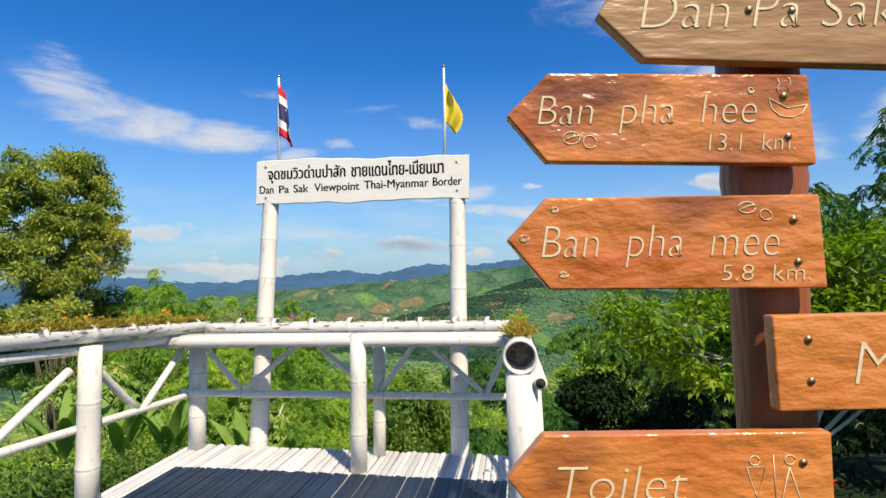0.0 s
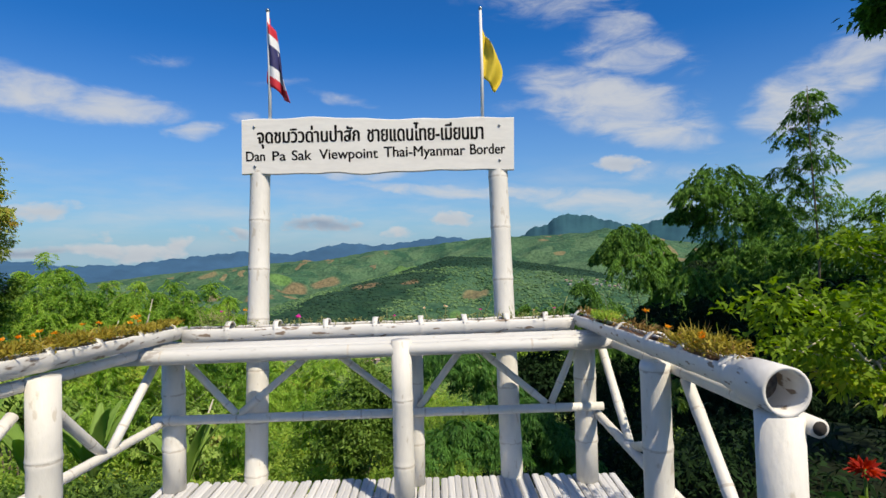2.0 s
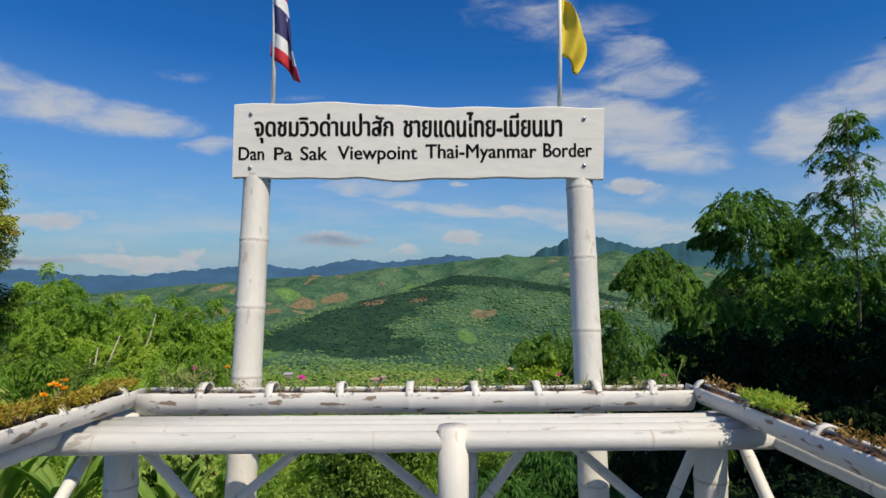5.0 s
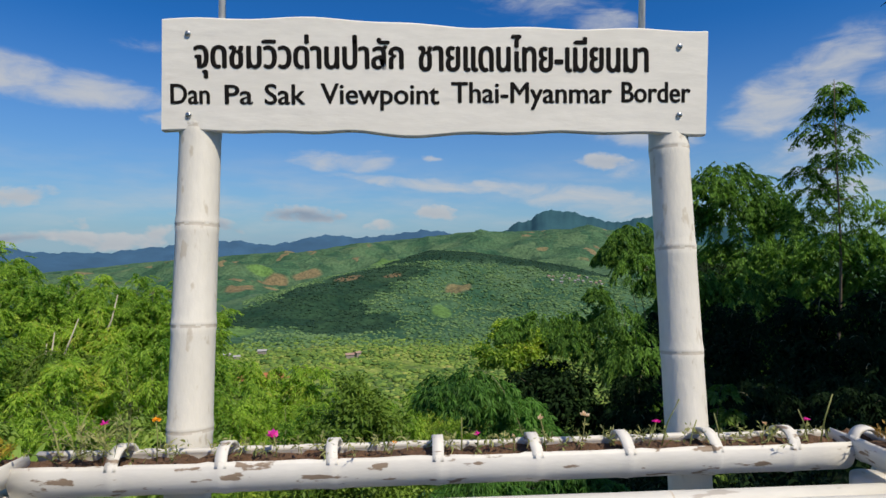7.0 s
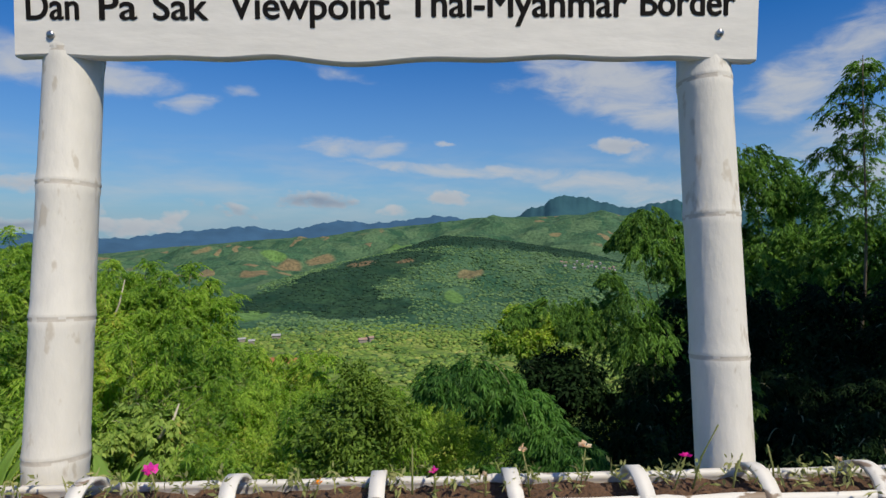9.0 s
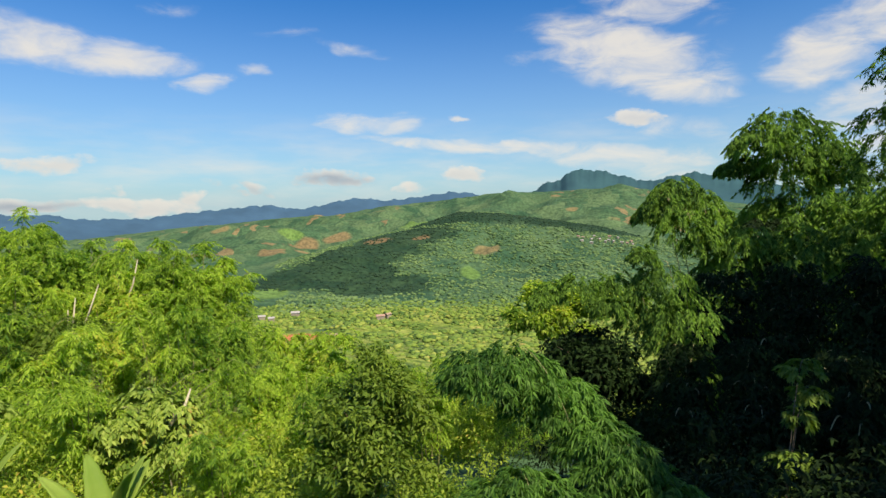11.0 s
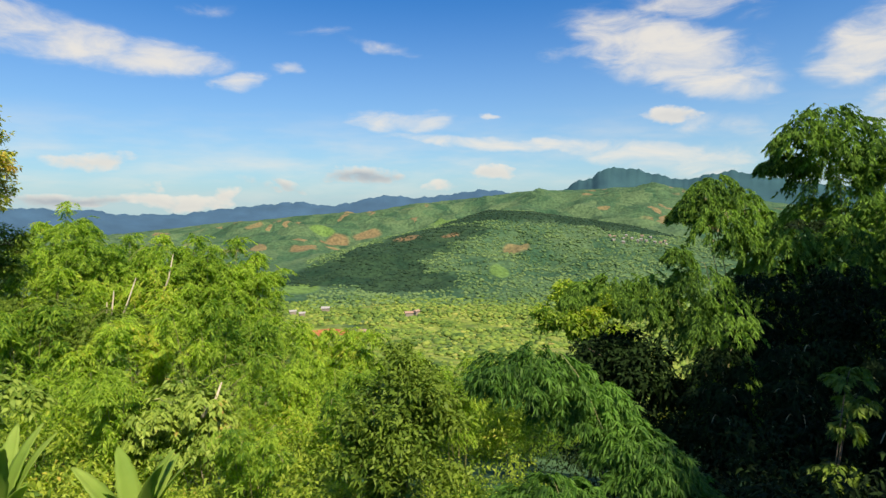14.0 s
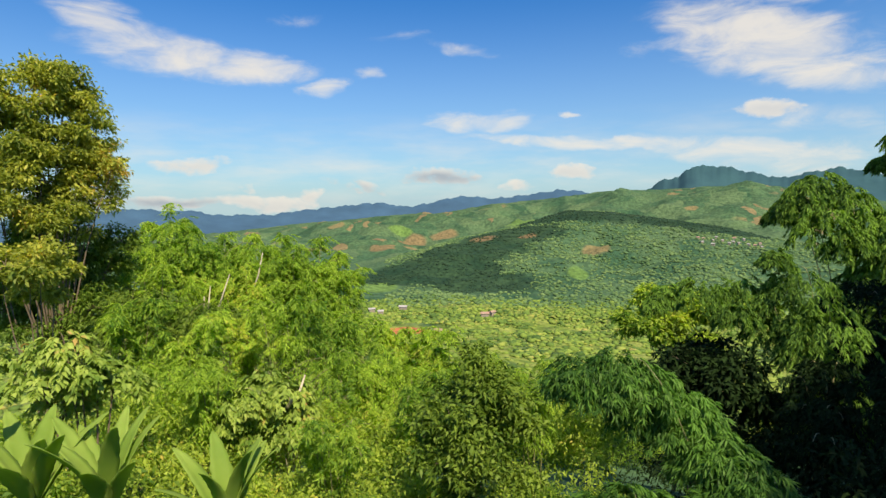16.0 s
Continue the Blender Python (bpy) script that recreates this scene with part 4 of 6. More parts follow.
# the shelf of poles under the back planter
shelf = thing("bar_shelf", "shelf of scuffed white bamboo poles behind the planter", "shelf")
for i, (y, z, r, xl, xr) in enumerate(((4.045, 0.975, 0.043, -2.74, 0.30), (4.125, 0.985, 0.040, -2.66, 0.33), (4.205, 0.985, 0.041, -2.60, 0.31), (4.285, 0.980, 0.040, -2.54, 0.27))):
    culm_part("pole", shelf, (xl, y, z - 0.012), (xr, y, z + 0.030), r * 1.03, r * 0.9, M_SHELF, gap=1.1, first=0.3 + 0.17 * i, bow=0.006, ridge=0.03)

# ---------------------------------------------------------------- planters of split bamboo


def trough(name, label, p0, p1, r, hoops, r1=None, coat=None):
    """A bamboo culm laid level with its top cut away between hoops left at the joints, full of soil."""
    r1 = r1 or r
    coat = coat or M_PLANTER
    p0, p1 = Vector(p0), Vector(p1)
    base = thing(name, label, "planter", "planters on the railing")
    d = (p1 - p0).normalized()
    s = d.cross(Vector((0, 0, 1))).normalized()
    u = s.cross(d).normalized()
    ln = (p1 - p0).length
    ts = sorted(set([0.0, 1.0] + [min(max((h + o) / ln, 0), 1) for h in hoops for o in (-0.04, -0.012, 0.0, 0.012, 0.04)] + [i / 24 for i in range(25)]))

    def swell(t):
        k = min((abs(t * ln - h) for h in hoops), default=1)
        return 1 + 0.055 * max(0, 1 - k / 0.022)

    half = radians(58)
    seg = 22
    angs = [radians(90) + half + (2 * math.pi - 2 * half) * k / seg for k in range(seg + 1)]
    wig = [random.Random(int(p0.x * 100) + i).uniform(-0.06, 0.06) for i in range(len(ts))]
    v, f = [], []
    for i, t in enumerate(ts):
        p, rr = p0.lerp(p1, t), (r + (r1 - r) * t)
        for k, a in enumerate(angs):
            q = a + (wig[i] if k in (0,) else 0) - (wig[i] * 0.7 if k == seg else 0)
            v.append(p + (s * math.cos(q) + u * math.sin(q)) * rr * swell(t))
        for k, a in enumerate(reversed(angs)):
            q = a + (wig[i] if k == seg else 0) - (wig[i] * 0.7 if k == 0 else 0)
            v.append(p + (s * math.cos(q) + u * math.sin(q)) * (rr - 0.013))
    m = 2 * (seg + 1)
    for i in range(len(ts) - 1):
        for k in range(m):
            a, b = i * m + k, i * m + (k + 1) % m
            f.append((a, a + m, b + m, b))
    for row, flip in ((0, False), ((len(ts) - 1) * m, True)):
        for k in range(seg):
            q = (row + k, row + k + 1, row + m - 2 - k, row + m - 1 - k)
            f.append(q[::-1] if flip else q)
    part("trough", mesh_of("trough", v, f, coat), base)
    for h in hoops:
        hv, hf = [], []
        c = p0 + d * h
        w = 0.018
        rr = (r + (r1 - r) * h / ln) * 1.035
        n = 18
        tilt = random.Random(int(h * 977)).uniform(-0.012, 0.012)
        for k in range(n + 1):
            a = radians(90) - half * 1.25 + 2.5 * half * k / n
            e = s * math.cos(a) + u * math.sin(a)
            lean = d * tilt * math.sin(math.pi * k / n)
            for rad, off in ((rr, -w), (rr, w), (rr - 0.010, w), (rr - 0.010, -w)):
                hv.append(c + e * rad + d * off + lean)
        for k in range(n):
            for j in range(4):
                a, b = k * 4 + j, k * 4 + (j + 1) % 4
                hf.append((a, b, b + 4, a + 4))
        hf += [(3, 2, 1, 0), (n * 4, n * 4 + 1, n * 4 + 2, n * 4 + 3)]
        part("hoop", mesh_of("hoop", hv, hf, M_PLANTER), base)
    # soil
    sv, sf = [], []
    sr = random.Random(11)
    cols = 7
    rows_ = int(ln / 0.03)
    for i in range(rows_ + 1):
        t = i / rows_
        p = p0.lerp(p1, t)
        for j in range(cols):
            w = (j / (cols - 1) * 2 - 1)
            sv.append(p + s * (w * (r - 0.012) * 0.93) + u * (r * 0.26 + sr.uniform(-0.012, 0.012) - 0.008 * w * w))
    for i in range(rows_):
        for j in range(cols - 1):
            a = i * cols + j
            sf.append((a, a + 1, a + cols + 1, a + cols))
    part("soil", mesh_of("soil", sv, sf, M_SOIL), base, "dry crumbly brown soil")
    return base


back_hoops = [0.30, 0.63, 0.97, 1.30, 1.62, 1.92, 2.21, 2.47]
trough("back_planter", "white split-bamboo planter with paint peeling off its ends", (-2.50, 4.485, 1.040), (0.17, 4.515, 1.068), 0.078, back_hoops, r1=0.072)
trough("side_planter", "worn white bamboo planter filled with yellow-green plants", (-2.55, 4.50, 1.062), (-2.615, 1.45, 1.240), 0.060, [0.16, 0.56, 0.93, 1.29, 1.66, 2.05, 2.45, 2.85], coat=M_OLDCOAT)
right_planter = trough("pipe_planter", "white bamboo planter with an open pipe end and orange flowers", (0.225, 4.56, 1.090), (0.250, 2.56, 1.166), 0.057, [0.10, 0.52, 0.92, 1.32, 1.66, 1.97])
v, f = [], []
P = [(0.250, 2.58, 1.157), (0.2505, 2.50, 1.160), (0.251, 2.49, 1.160), (0.2515, 2.40, 1.164), (0.252, 2.315, 1.167)]
ov, of = tube(P, [0.058, 0.060, 0.074, 0.075, 0.075], 28, False)
iv, jf = tube(P, [0.046, 0.048, 0.061, 0.063, 0.064], 28, False)
k = len(ov)
faces = of + [tuple(reversed([q + k for q in t])) for t in jf]
for j in range(28):
    a, b = 4 * 28 + j, 4 * 28 + (j + 1) % 28
    faces.append((a, b, b + k, a + k))
part("pipe_mouth", mesh_of("pipe_mouth", ov + iv, faces, M_PLANTER), right_planter)
dv, df = tube([(0.2510, 2.465, 1.161), (0.2510, 2.455, 1.161)], [0.0608, 0.0608], 28, True)
part("plug", mesh_of("plug", dv, df, surface("cobweb_grey_plug", (0.32, 0.28, 0.25), (0.09, 0.075, 0.065), 30, 0.9, 0.8, 40)), right_planter, "dusty grey plug inside the pipe")

# ---------------------------------------------------------------- the sign over the view
sign = thing("viewpoint_sign", "white wooden viewpoint board with black letters on two bamboo posts", "sign")
culm_part("post", sign, (-2.055, 4.43, -0.9), (-2.074, 4.845, 2.50), 0.081, 0.071, gap=0.36, first=0.225, jitter=0.0, ridge=0.05, seg=28, label="whitewashed bamboo post")
culm_part("post", sign, (-0.252, 4.43, -0.9), (-0.300, 4.845, 2.50), 0.080, 0.070, gap=0.383, first=0.362, jitter=0.0, ridge=0.05, seg=28, label="whitewashed bamboo post")
nx = 64
v, f = [], []
br = random.Random(9)
for i in range(nx + 1):
    t = i / nx
    xx = -2.181 + 2.001 * t
    hi = 2.565 + 0.012 * math.sin(t * 7.5) * (1 - t) + 0.004 * math.sin(t * 31) - 0.008 * t + 0.010 * math.exp(-((t - 0.32) / 0.12) ** 2)
    lo = 2.160 + 0.010 * t + 0.005 * math.sin(t * 9 + 1) + 0.003 * math.sin(t * 37) + (0.012 * math.exp(-((t - 0.33) / 0.05) ** 2)) - 0.007 * math.exp(-((t - 0.43) / 0.06) ** 2)
    ys_ = 4.735
    b = 0.005
    for yy, zz in ((ys_, lo + b), (ys_, hi - b), (ys_ + b, hi), (ys_ + 0.032, hi), (ys_ + 0.036, hi - b), (ys_ + 0.036, lo + b), (ys_ + 0.032, lo), (ys_ + b, lo)):
        v.append((xx + (0.003 * math.sin(zz * 40) if i in (0, nx) else 0), yy, zz))
for i in range(nx):
    for j in range(8):
        a, c = i * 8 + j, i * 8 + (j + 1) % 8
        f.append((a, a + 8, c + 8, c))
f += [tuple(range(8)), tuple(range(nx * 8 + 7, nx * 8 - 1, -1))]
board = part("board", mesh_of("board", v, f, M_BOARD, False), sign, "white painted plank with wavy edges")
for text, x0, x1, z, high_, fat in (("จุดชมวิวด่านป่าสัก", -2.068, -1.314, 2.392, 0.120, 0.008), ("ชายแดนไทย-เมียนมา", -1.262, -0.403, 2.392, 0.132, 0.008),
                                    ("Dan", -2.151, -2.011, 2.262, 0.070, 0.0045), ("Pa", -1.959, -1.858, 2.263, 0.068, 0.0045), ("Sak", -1.817, -1.670, 2.264, 0.072, 0.0045),
                                    ("Viewpoint", -1.616, -1.184, 2.268, 0.072, 0.0045), ("Thai-Myanmar", -1.141, -0.541, 2.277, 0.074, 0.0045), ("Border", -0.506, -0.243, 2.286, 0.074, 0.0045)):
    for w in lettering(text, x1 - x0 - fat, high_, M_INK, bold=fat, depth=0.0004, gap_part=50):
        o = part("word", w, board, "black painted word")
        o.location = (x0, 4.7345, z)
        o.rotation_euler = (0, radians(-0.45), 0)


def bolt_mesh(mat, r=0.011):
    bm = bmesh.new()
    bmesh.ops.create_uvsphere(bm, u_segments=14, v_segments=8, radius=r)
    bmesh.ops.scale(bm, vec=(1, 0.6, 1), verts=bm.verts)
    return bm_mesh("bolt", bm, mat, True)


BOLT = bolt_mesh(M_STEEL)
for bx, bz in ((-2.087, 2.512), (-2.087, 2.222), (-0.287, 2.495), (-0.287, 2.240)):
    o = part("bolt", BOLT, board, "domed steel bolt head")
    o.location = (bx, 4.732, bz)


def flag(name, label, x, y, z0, z1, cloth):
    base = thing(name, label, "flag", "flags over the sign")
    vv, ff = tube([(x, y, z0), (x + 0.004, y, (z0 + z1) / 2), (x, y, z1)], [0.0125, 0.012, 0.010], 12)
    part("pole", mesh_of("pole", vv, ff, M_POLE), base)
    bm = bmesh.new()
    bmesh.ops.create_uvsphere(bm, u_segments=10, v_segments=6, radius=0.016)
    bmesh.ops.translate(bm, vec=(x, y, z1), verts=bm.verts)
    part("finial", bm_mesh("finial", bm, M_STEEL, True), base)
    me = cloth(x, y, z1)
    o = part("cloth", me, base)
    md = o.modifiers.new("thickness", "SOLIDIFY")
    md.thickness = 0.002
    return base


def thai_cloth(x, y, z):
    nu, nv = 26, 18
    v, f, sl = [], [], []
    for i in range(nu + 1):
        s = i / nu
        for j in range(nv + 1):
            w = j / nv
            # the fly end has sunk, and the cloth hangs in folds along the pole
            px = x - 0.010 + 0.17 * s * (0.30 + 0.70 * w) + 0.012 * math.sin(9 * s + 4 * w)
            py = y + 0.045 * math.sin(8.5 * s + 2.4 * w) * s ** 0.5
            pz = z - 0.03 - 0.50 * w - 0.17 * s ** 0.9 * (0.75 + 0.25 * w)
            v.append((px, py, pz))
    for i in range(nu):
        for j in range(nv):
            a = i * (nv + 1) + j
            f.append((a, a + nv + 1, a + nv + 2, a + 1))
            sl.append([0, 0, 0, 1, 1, 1, 2, 2, 2, 2, 2, 2, 1, 1, 1, 0, 0, 0][j])
    return mesh_of("cloth", v, f, [M_RED, M_WHITE, M_NAVY], True, sl)


def yellow_cloth(x, y, z):
    nu, nv = 22, 18
    v, f = [], []
    for i in range(nu + 1):
        s = i / nu
        for j in range(nv + 1):
            w = j / nv
            px = x + 0.010 + 0.155 * s * (0.25 + 0.75 * math.sin(math.pi * (0.10 + 0.75 * w)))
            py = y + 0.05 * math.sin(7 * s + 2 * w) * s ** 0.6
            pz = z - 0.15 - 0.36 * w - 0.15 * s * (1 - 0.25 * w)
            v.append((px, py, pz))
    for i in range(nu):
        for j in range(nv):
            a = i * (nv + 1) + j
            f.append((a, a + nv + 1, a + nv + 2, a + 1))
    return mesh_of("cloth", v, f, M_YELLOW, True)


flag("striped_flag", "red, white and navy striped flag drooping on a white pole", -1.985, 4.785, 2.48, 3.385, thai_cloth)
flag("yellow_flag", "plain yellow flag on a thin white pole", -0.405, 4.80, 2.48, 3.385, yellow_cloth)

# ---------------------------------------------------------------- the signpost of wooden arrows
signpost = thing("wooden_signpost", "brown wooden post carrying five varnished arrow boards", "signpost", at=(0.259, -0.026, 0))
signpost.rotation_euler = (0, 0, radians(8.1))
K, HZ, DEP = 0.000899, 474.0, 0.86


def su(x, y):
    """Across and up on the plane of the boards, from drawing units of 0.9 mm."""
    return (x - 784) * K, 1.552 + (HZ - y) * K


def arrow_board(outline, mat, label, depth=DEP, thick=0.026):
    bm = bmesh.new()
    pts = [su(*p) for p in outline]
    vs = [bm.verts.new((a, depth, b)) for a, b in pts]
    face = bm.faces.new(vs)
    bm.normal_update()
    if face.normal.y > 0:
        face.normal_flip()
    ret = bmesh.ops.extrude_face_region(bm, geom=[face])
    mv_ = [g for g in ret["geom"] if isinstance(g, bmesh.types.BMVert)]
    bmesh.ops.translate(bm, vec=(0, thick, 0), verts=mv_)
    bmesh.ops.recalc_face_normals(bm, faces=bm.faces)
    bmesh.ops.bevel(bm, geom=bm.edges[:], offset=0.0045, segments=3, affect="EDGES", profile=0.6)
    me = bm_mesh("arrow_board", bm, mat)
    return part("arrow_board", me, signpost, label)


def words(board_, text, x0, x1, y, cap, depth=DEP, shear=0.18, thin=-0.022, tilt=0.0):
    a, b = su(x0, y)
    me = lettering(text, (x1 - x0) * K, cap * K, M_CREAM, shear, thin, 0.0008)
    for w in me:
        o = part("word", w, board_, "cream hand-lettered word")
        o.location = (a, depth - 0.0006, b)
        o.rotation_euler = (0, radians(tilt), 0)


def doodle(board_, pts, depth=DEP, r=0.0009, name="carving"):
    q = [(su(*p)[0], depth - 0.0005, su(*p)[1]) for p in pts]
    vv, ff = tube(q, [r] * len(q), 6)
    part(name, mesh_of(name, vv, ff, M_CREAM), board_)


def loop(cx, cy, rx, ry, turns=1.0, shrink=0.0, n=18, tilt=0.0):
    out = []
    for i in range(n + 1):
        a = 2 * math.pi * turns * i / n
        k = 1 - shrink * i / n
        x_, y_ = rx * k * math.cos(a), ry * k * math.sin(a)
        out.append((cx + x_ * math.cos(tilt) - y_ * math.sin(tilt), cy + x_ * math.sin(tilt) + y_ * math.cos(tilt)))
    return out


NAIL = bolt_mesh(M_BRASS, 0.0062)


def nails(board_, places, depth=DEP):
    for p in places:
        o = part("bolt", NAIL, board_, "brass bolt")
        a, b = su(*p)
        o.location = (a, depth - 0.001, b)


# the post itself, squared off with a worn waist
pv, pf = [], []
levels = [(-1.6, 0.062), (0.4, 0.060), (1.0, 0.0595), (1.30, 0.059), (1.45, 0.0585), (1.60, 0.060), (1.655, 0.061), (1.70, 0.066), (1.73, 0.064), (1.86, 0.063), (2.02, 0.060)]
for zz, r in levels:
    zz = max(zz, -0.5)
    cxx = 0.572 - (zz - 1.45) * 0.028
    for k in range(16):
        a = 2 * math.pi * k / 16 + 0.2
        rr = r * (1 / max(abs(math.cos(a)), abs(math.sin(a)))) ** 0.55 * (1 + 0.02 * math.sin(3 * a + zz * 9))
        pv.append((cxx + rr * math.cos(a), 0.952 + 0.8 * rr * math.sin(a), zz))
for i in range(len(levels) - 1):
    for k in range(16):
        a, b = i * 16 + k, i * 16 + (k + 1) % 16
        pf.append((a, b, b + 16, a + 16))
pf.append(tuple(range((len(levels) - 1) * 16, len(levels) * 16)))
part("post", mesh_of("post", pv, pf, M_POSTWOOD), signpost, "dark brown squared timber post")

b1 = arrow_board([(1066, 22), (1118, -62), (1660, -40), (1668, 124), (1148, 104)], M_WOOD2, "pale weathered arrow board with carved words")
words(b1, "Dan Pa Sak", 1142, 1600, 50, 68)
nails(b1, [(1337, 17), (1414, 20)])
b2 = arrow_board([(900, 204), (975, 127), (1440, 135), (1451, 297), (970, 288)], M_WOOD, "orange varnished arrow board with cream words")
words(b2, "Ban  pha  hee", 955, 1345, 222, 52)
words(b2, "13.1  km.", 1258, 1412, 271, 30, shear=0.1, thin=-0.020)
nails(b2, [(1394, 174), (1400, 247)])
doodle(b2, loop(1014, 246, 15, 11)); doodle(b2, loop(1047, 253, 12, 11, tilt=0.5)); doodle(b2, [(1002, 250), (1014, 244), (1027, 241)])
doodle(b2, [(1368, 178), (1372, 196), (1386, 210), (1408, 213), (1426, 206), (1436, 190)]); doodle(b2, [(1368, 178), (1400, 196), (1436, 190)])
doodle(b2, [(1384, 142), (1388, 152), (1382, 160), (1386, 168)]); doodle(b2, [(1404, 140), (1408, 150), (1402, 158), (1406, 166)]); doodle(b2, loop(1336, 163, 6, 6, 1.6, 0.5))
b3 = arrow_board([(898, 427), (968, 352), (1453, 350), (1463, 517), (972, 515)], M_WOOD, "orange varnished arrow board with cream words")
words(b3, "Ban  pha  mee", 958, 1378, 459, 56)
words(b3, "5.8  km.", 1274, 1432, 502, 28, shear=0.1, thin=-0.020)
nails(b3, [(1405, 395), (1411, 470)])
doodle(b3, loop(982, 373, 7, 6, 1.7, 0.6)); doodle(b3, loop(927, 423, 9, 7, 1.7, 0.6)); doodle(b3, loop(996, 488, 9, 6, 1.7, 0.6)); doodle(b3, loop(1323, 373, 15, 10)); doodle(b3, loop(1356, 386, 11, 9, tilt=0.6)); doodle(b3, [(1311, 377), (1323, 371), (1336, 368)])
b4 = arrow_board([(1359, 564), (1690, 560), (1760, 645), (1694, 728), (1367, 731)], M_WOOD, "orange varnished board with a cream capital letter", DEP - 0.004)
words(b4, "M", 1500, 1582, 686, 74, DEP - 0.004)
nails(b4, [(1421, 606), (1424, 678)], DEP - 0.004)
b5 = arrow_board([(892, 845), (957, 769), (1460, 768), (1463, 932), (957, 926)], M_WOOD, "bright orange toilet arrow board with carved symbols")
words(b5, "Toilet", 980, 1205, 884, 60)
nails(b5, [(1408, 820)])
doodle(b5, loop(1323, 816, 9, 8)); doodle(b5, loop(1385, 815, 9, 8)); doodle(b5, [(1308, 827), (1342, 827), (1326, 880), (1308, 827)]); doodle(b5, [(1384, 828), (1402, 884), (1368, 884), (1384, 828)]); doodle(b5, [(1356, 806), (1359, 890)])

# ---------------------------------------------------------------- trees and bamboo on the slope


def limb(p0, p1, r0, r1, sag=0.0, n=6, seg=7):
    p0, p1 = Vector(p0), Vector(p1)
    pts = []
    for i in range(n + 1):
        t = i / n
        p = p0.lerp(p1, t)
        pts.append(p + Vector((0.04 * math.sin(5 * t + p0.x), 0.04 * math.cos(4 * t + p0.y), -sag * math.sin(math.pi * t))) * (p1 - p0).length * 0.5)
    return tube(pts, [r0 + (r1 - r0) * i / n for i in range(n + 1)], seg)


def tri_mesh(name, lists, mat):
    v, f = [], []
    for a, b in lists:
        k = len(v)
        v += list(a)
        f += [tuple(q + k for q in t) for t in b]
    return mesh_of(name, v, f, mat)


def broad_tree(name, label, category, foot, eggs, leaf, wood, per_m2=9, tuft=0.35, per=14, length=0.22, width=0.10, seed=1, down=0.15, group=""):
    """A tree or shrub: trunk, limbs to each part of the crown, tufts of leaves in uneven lobes."""
    g = np.random.default_rng(seed)
    base = thing(name, label, category, group, at=tuple(foot))
    foot = np.array(foot, float)
    wood_l, tufts = [], []
    big = max(e[1][0] for e in eggs) * (0.45 if category == "shrub" else 1.0)
    fork = foot + (np.mean([e[0] for e in eggs], 0) - foot) * 0.45
    wood_l.append(limb(foot - foot, fork - foot, big * 0.055 + 0.015, big * 0.035 + 0.01))
    for c, rad in eggs:
        c = np.array(c, float)
        wood_l.append(limb(fork - foot, c - foot, big * 0.02 + 0.008, big * 0.008 + 0.004, 0.05))
        n = int(per_m2 * 4 * math.pi * (rad[0] * rad[1] * rad[2]) ** (2 / 3))
        lobes = shell(c, np.array(rad) * 0.78, 11, 0.85, g, -0.8)
        pts = np.concatenate([shell(q, np.array(rad) * g.uniform(0.24, 0.42), max(4, n // 11), 0.55, g, -0.35) for q in lobes])
        tufts.append(pts)
        for q in pts[g.choice(len(pts), min(9, len(pts)), replace=False)]:
            wood_l.append(limb(c - foot, q - foot, big * 0.012 + 0.004, 0.004, 0.04, 4, 5))
    part("trunk", tri_mesh("trunk", wood_l, wood), base)
    pts = np.concatenate(tufts)
    v, q = clump_leaves(pts - foot, tuft, per, length, width, 0.25, down, 0.7, g)
    part("crown", big_mesh("crown", v, q, leaf), base)
    return base


def fans(base, way, twig, nodes, fan, length, width, down, g):
    """Drooping twigs that carry a spread fan of narrow leaves at each joint."""
    n = len(base)
    way = unit(way)
    up = np.array((0, 0, 1.0))
    lat = unit(np.cross(way, up) + g.normal(size=(n, 3)) * 0.25)
    t = np.linspace(0.2, 1.0, nodes)[None, :, None]
    tw = np.broadcast_to(np.asarray(twig, float), (n,))[:, None, None] * g.uniform(0.6, 1.25, (n, 1, 1))
    joint = base[:, None] + way[:, None] * t * tw - up * t ** 2 * tw * 0.45
    ang = np.linspace(-1.15, 1.15, fan)[None, None] + g.normal(size=(n, nodes, fan)) * 0.22
    d = way[:, None, None] * np.cos(ang)[..., None] + lat[:, None, None] * np.sin(ang)[..., None] - up * down * g.uniform(0.6, 1.3, (n, nodes, fan, 1))
    p = np.broadcast_to(joint[:, :, None], d.shape) + g.normal(size=d.shape) * length * 0.08
    return leaf_arrays(p.reshape(-1, 3), d.reshape(-1, 3), length, width, 0.18, g)


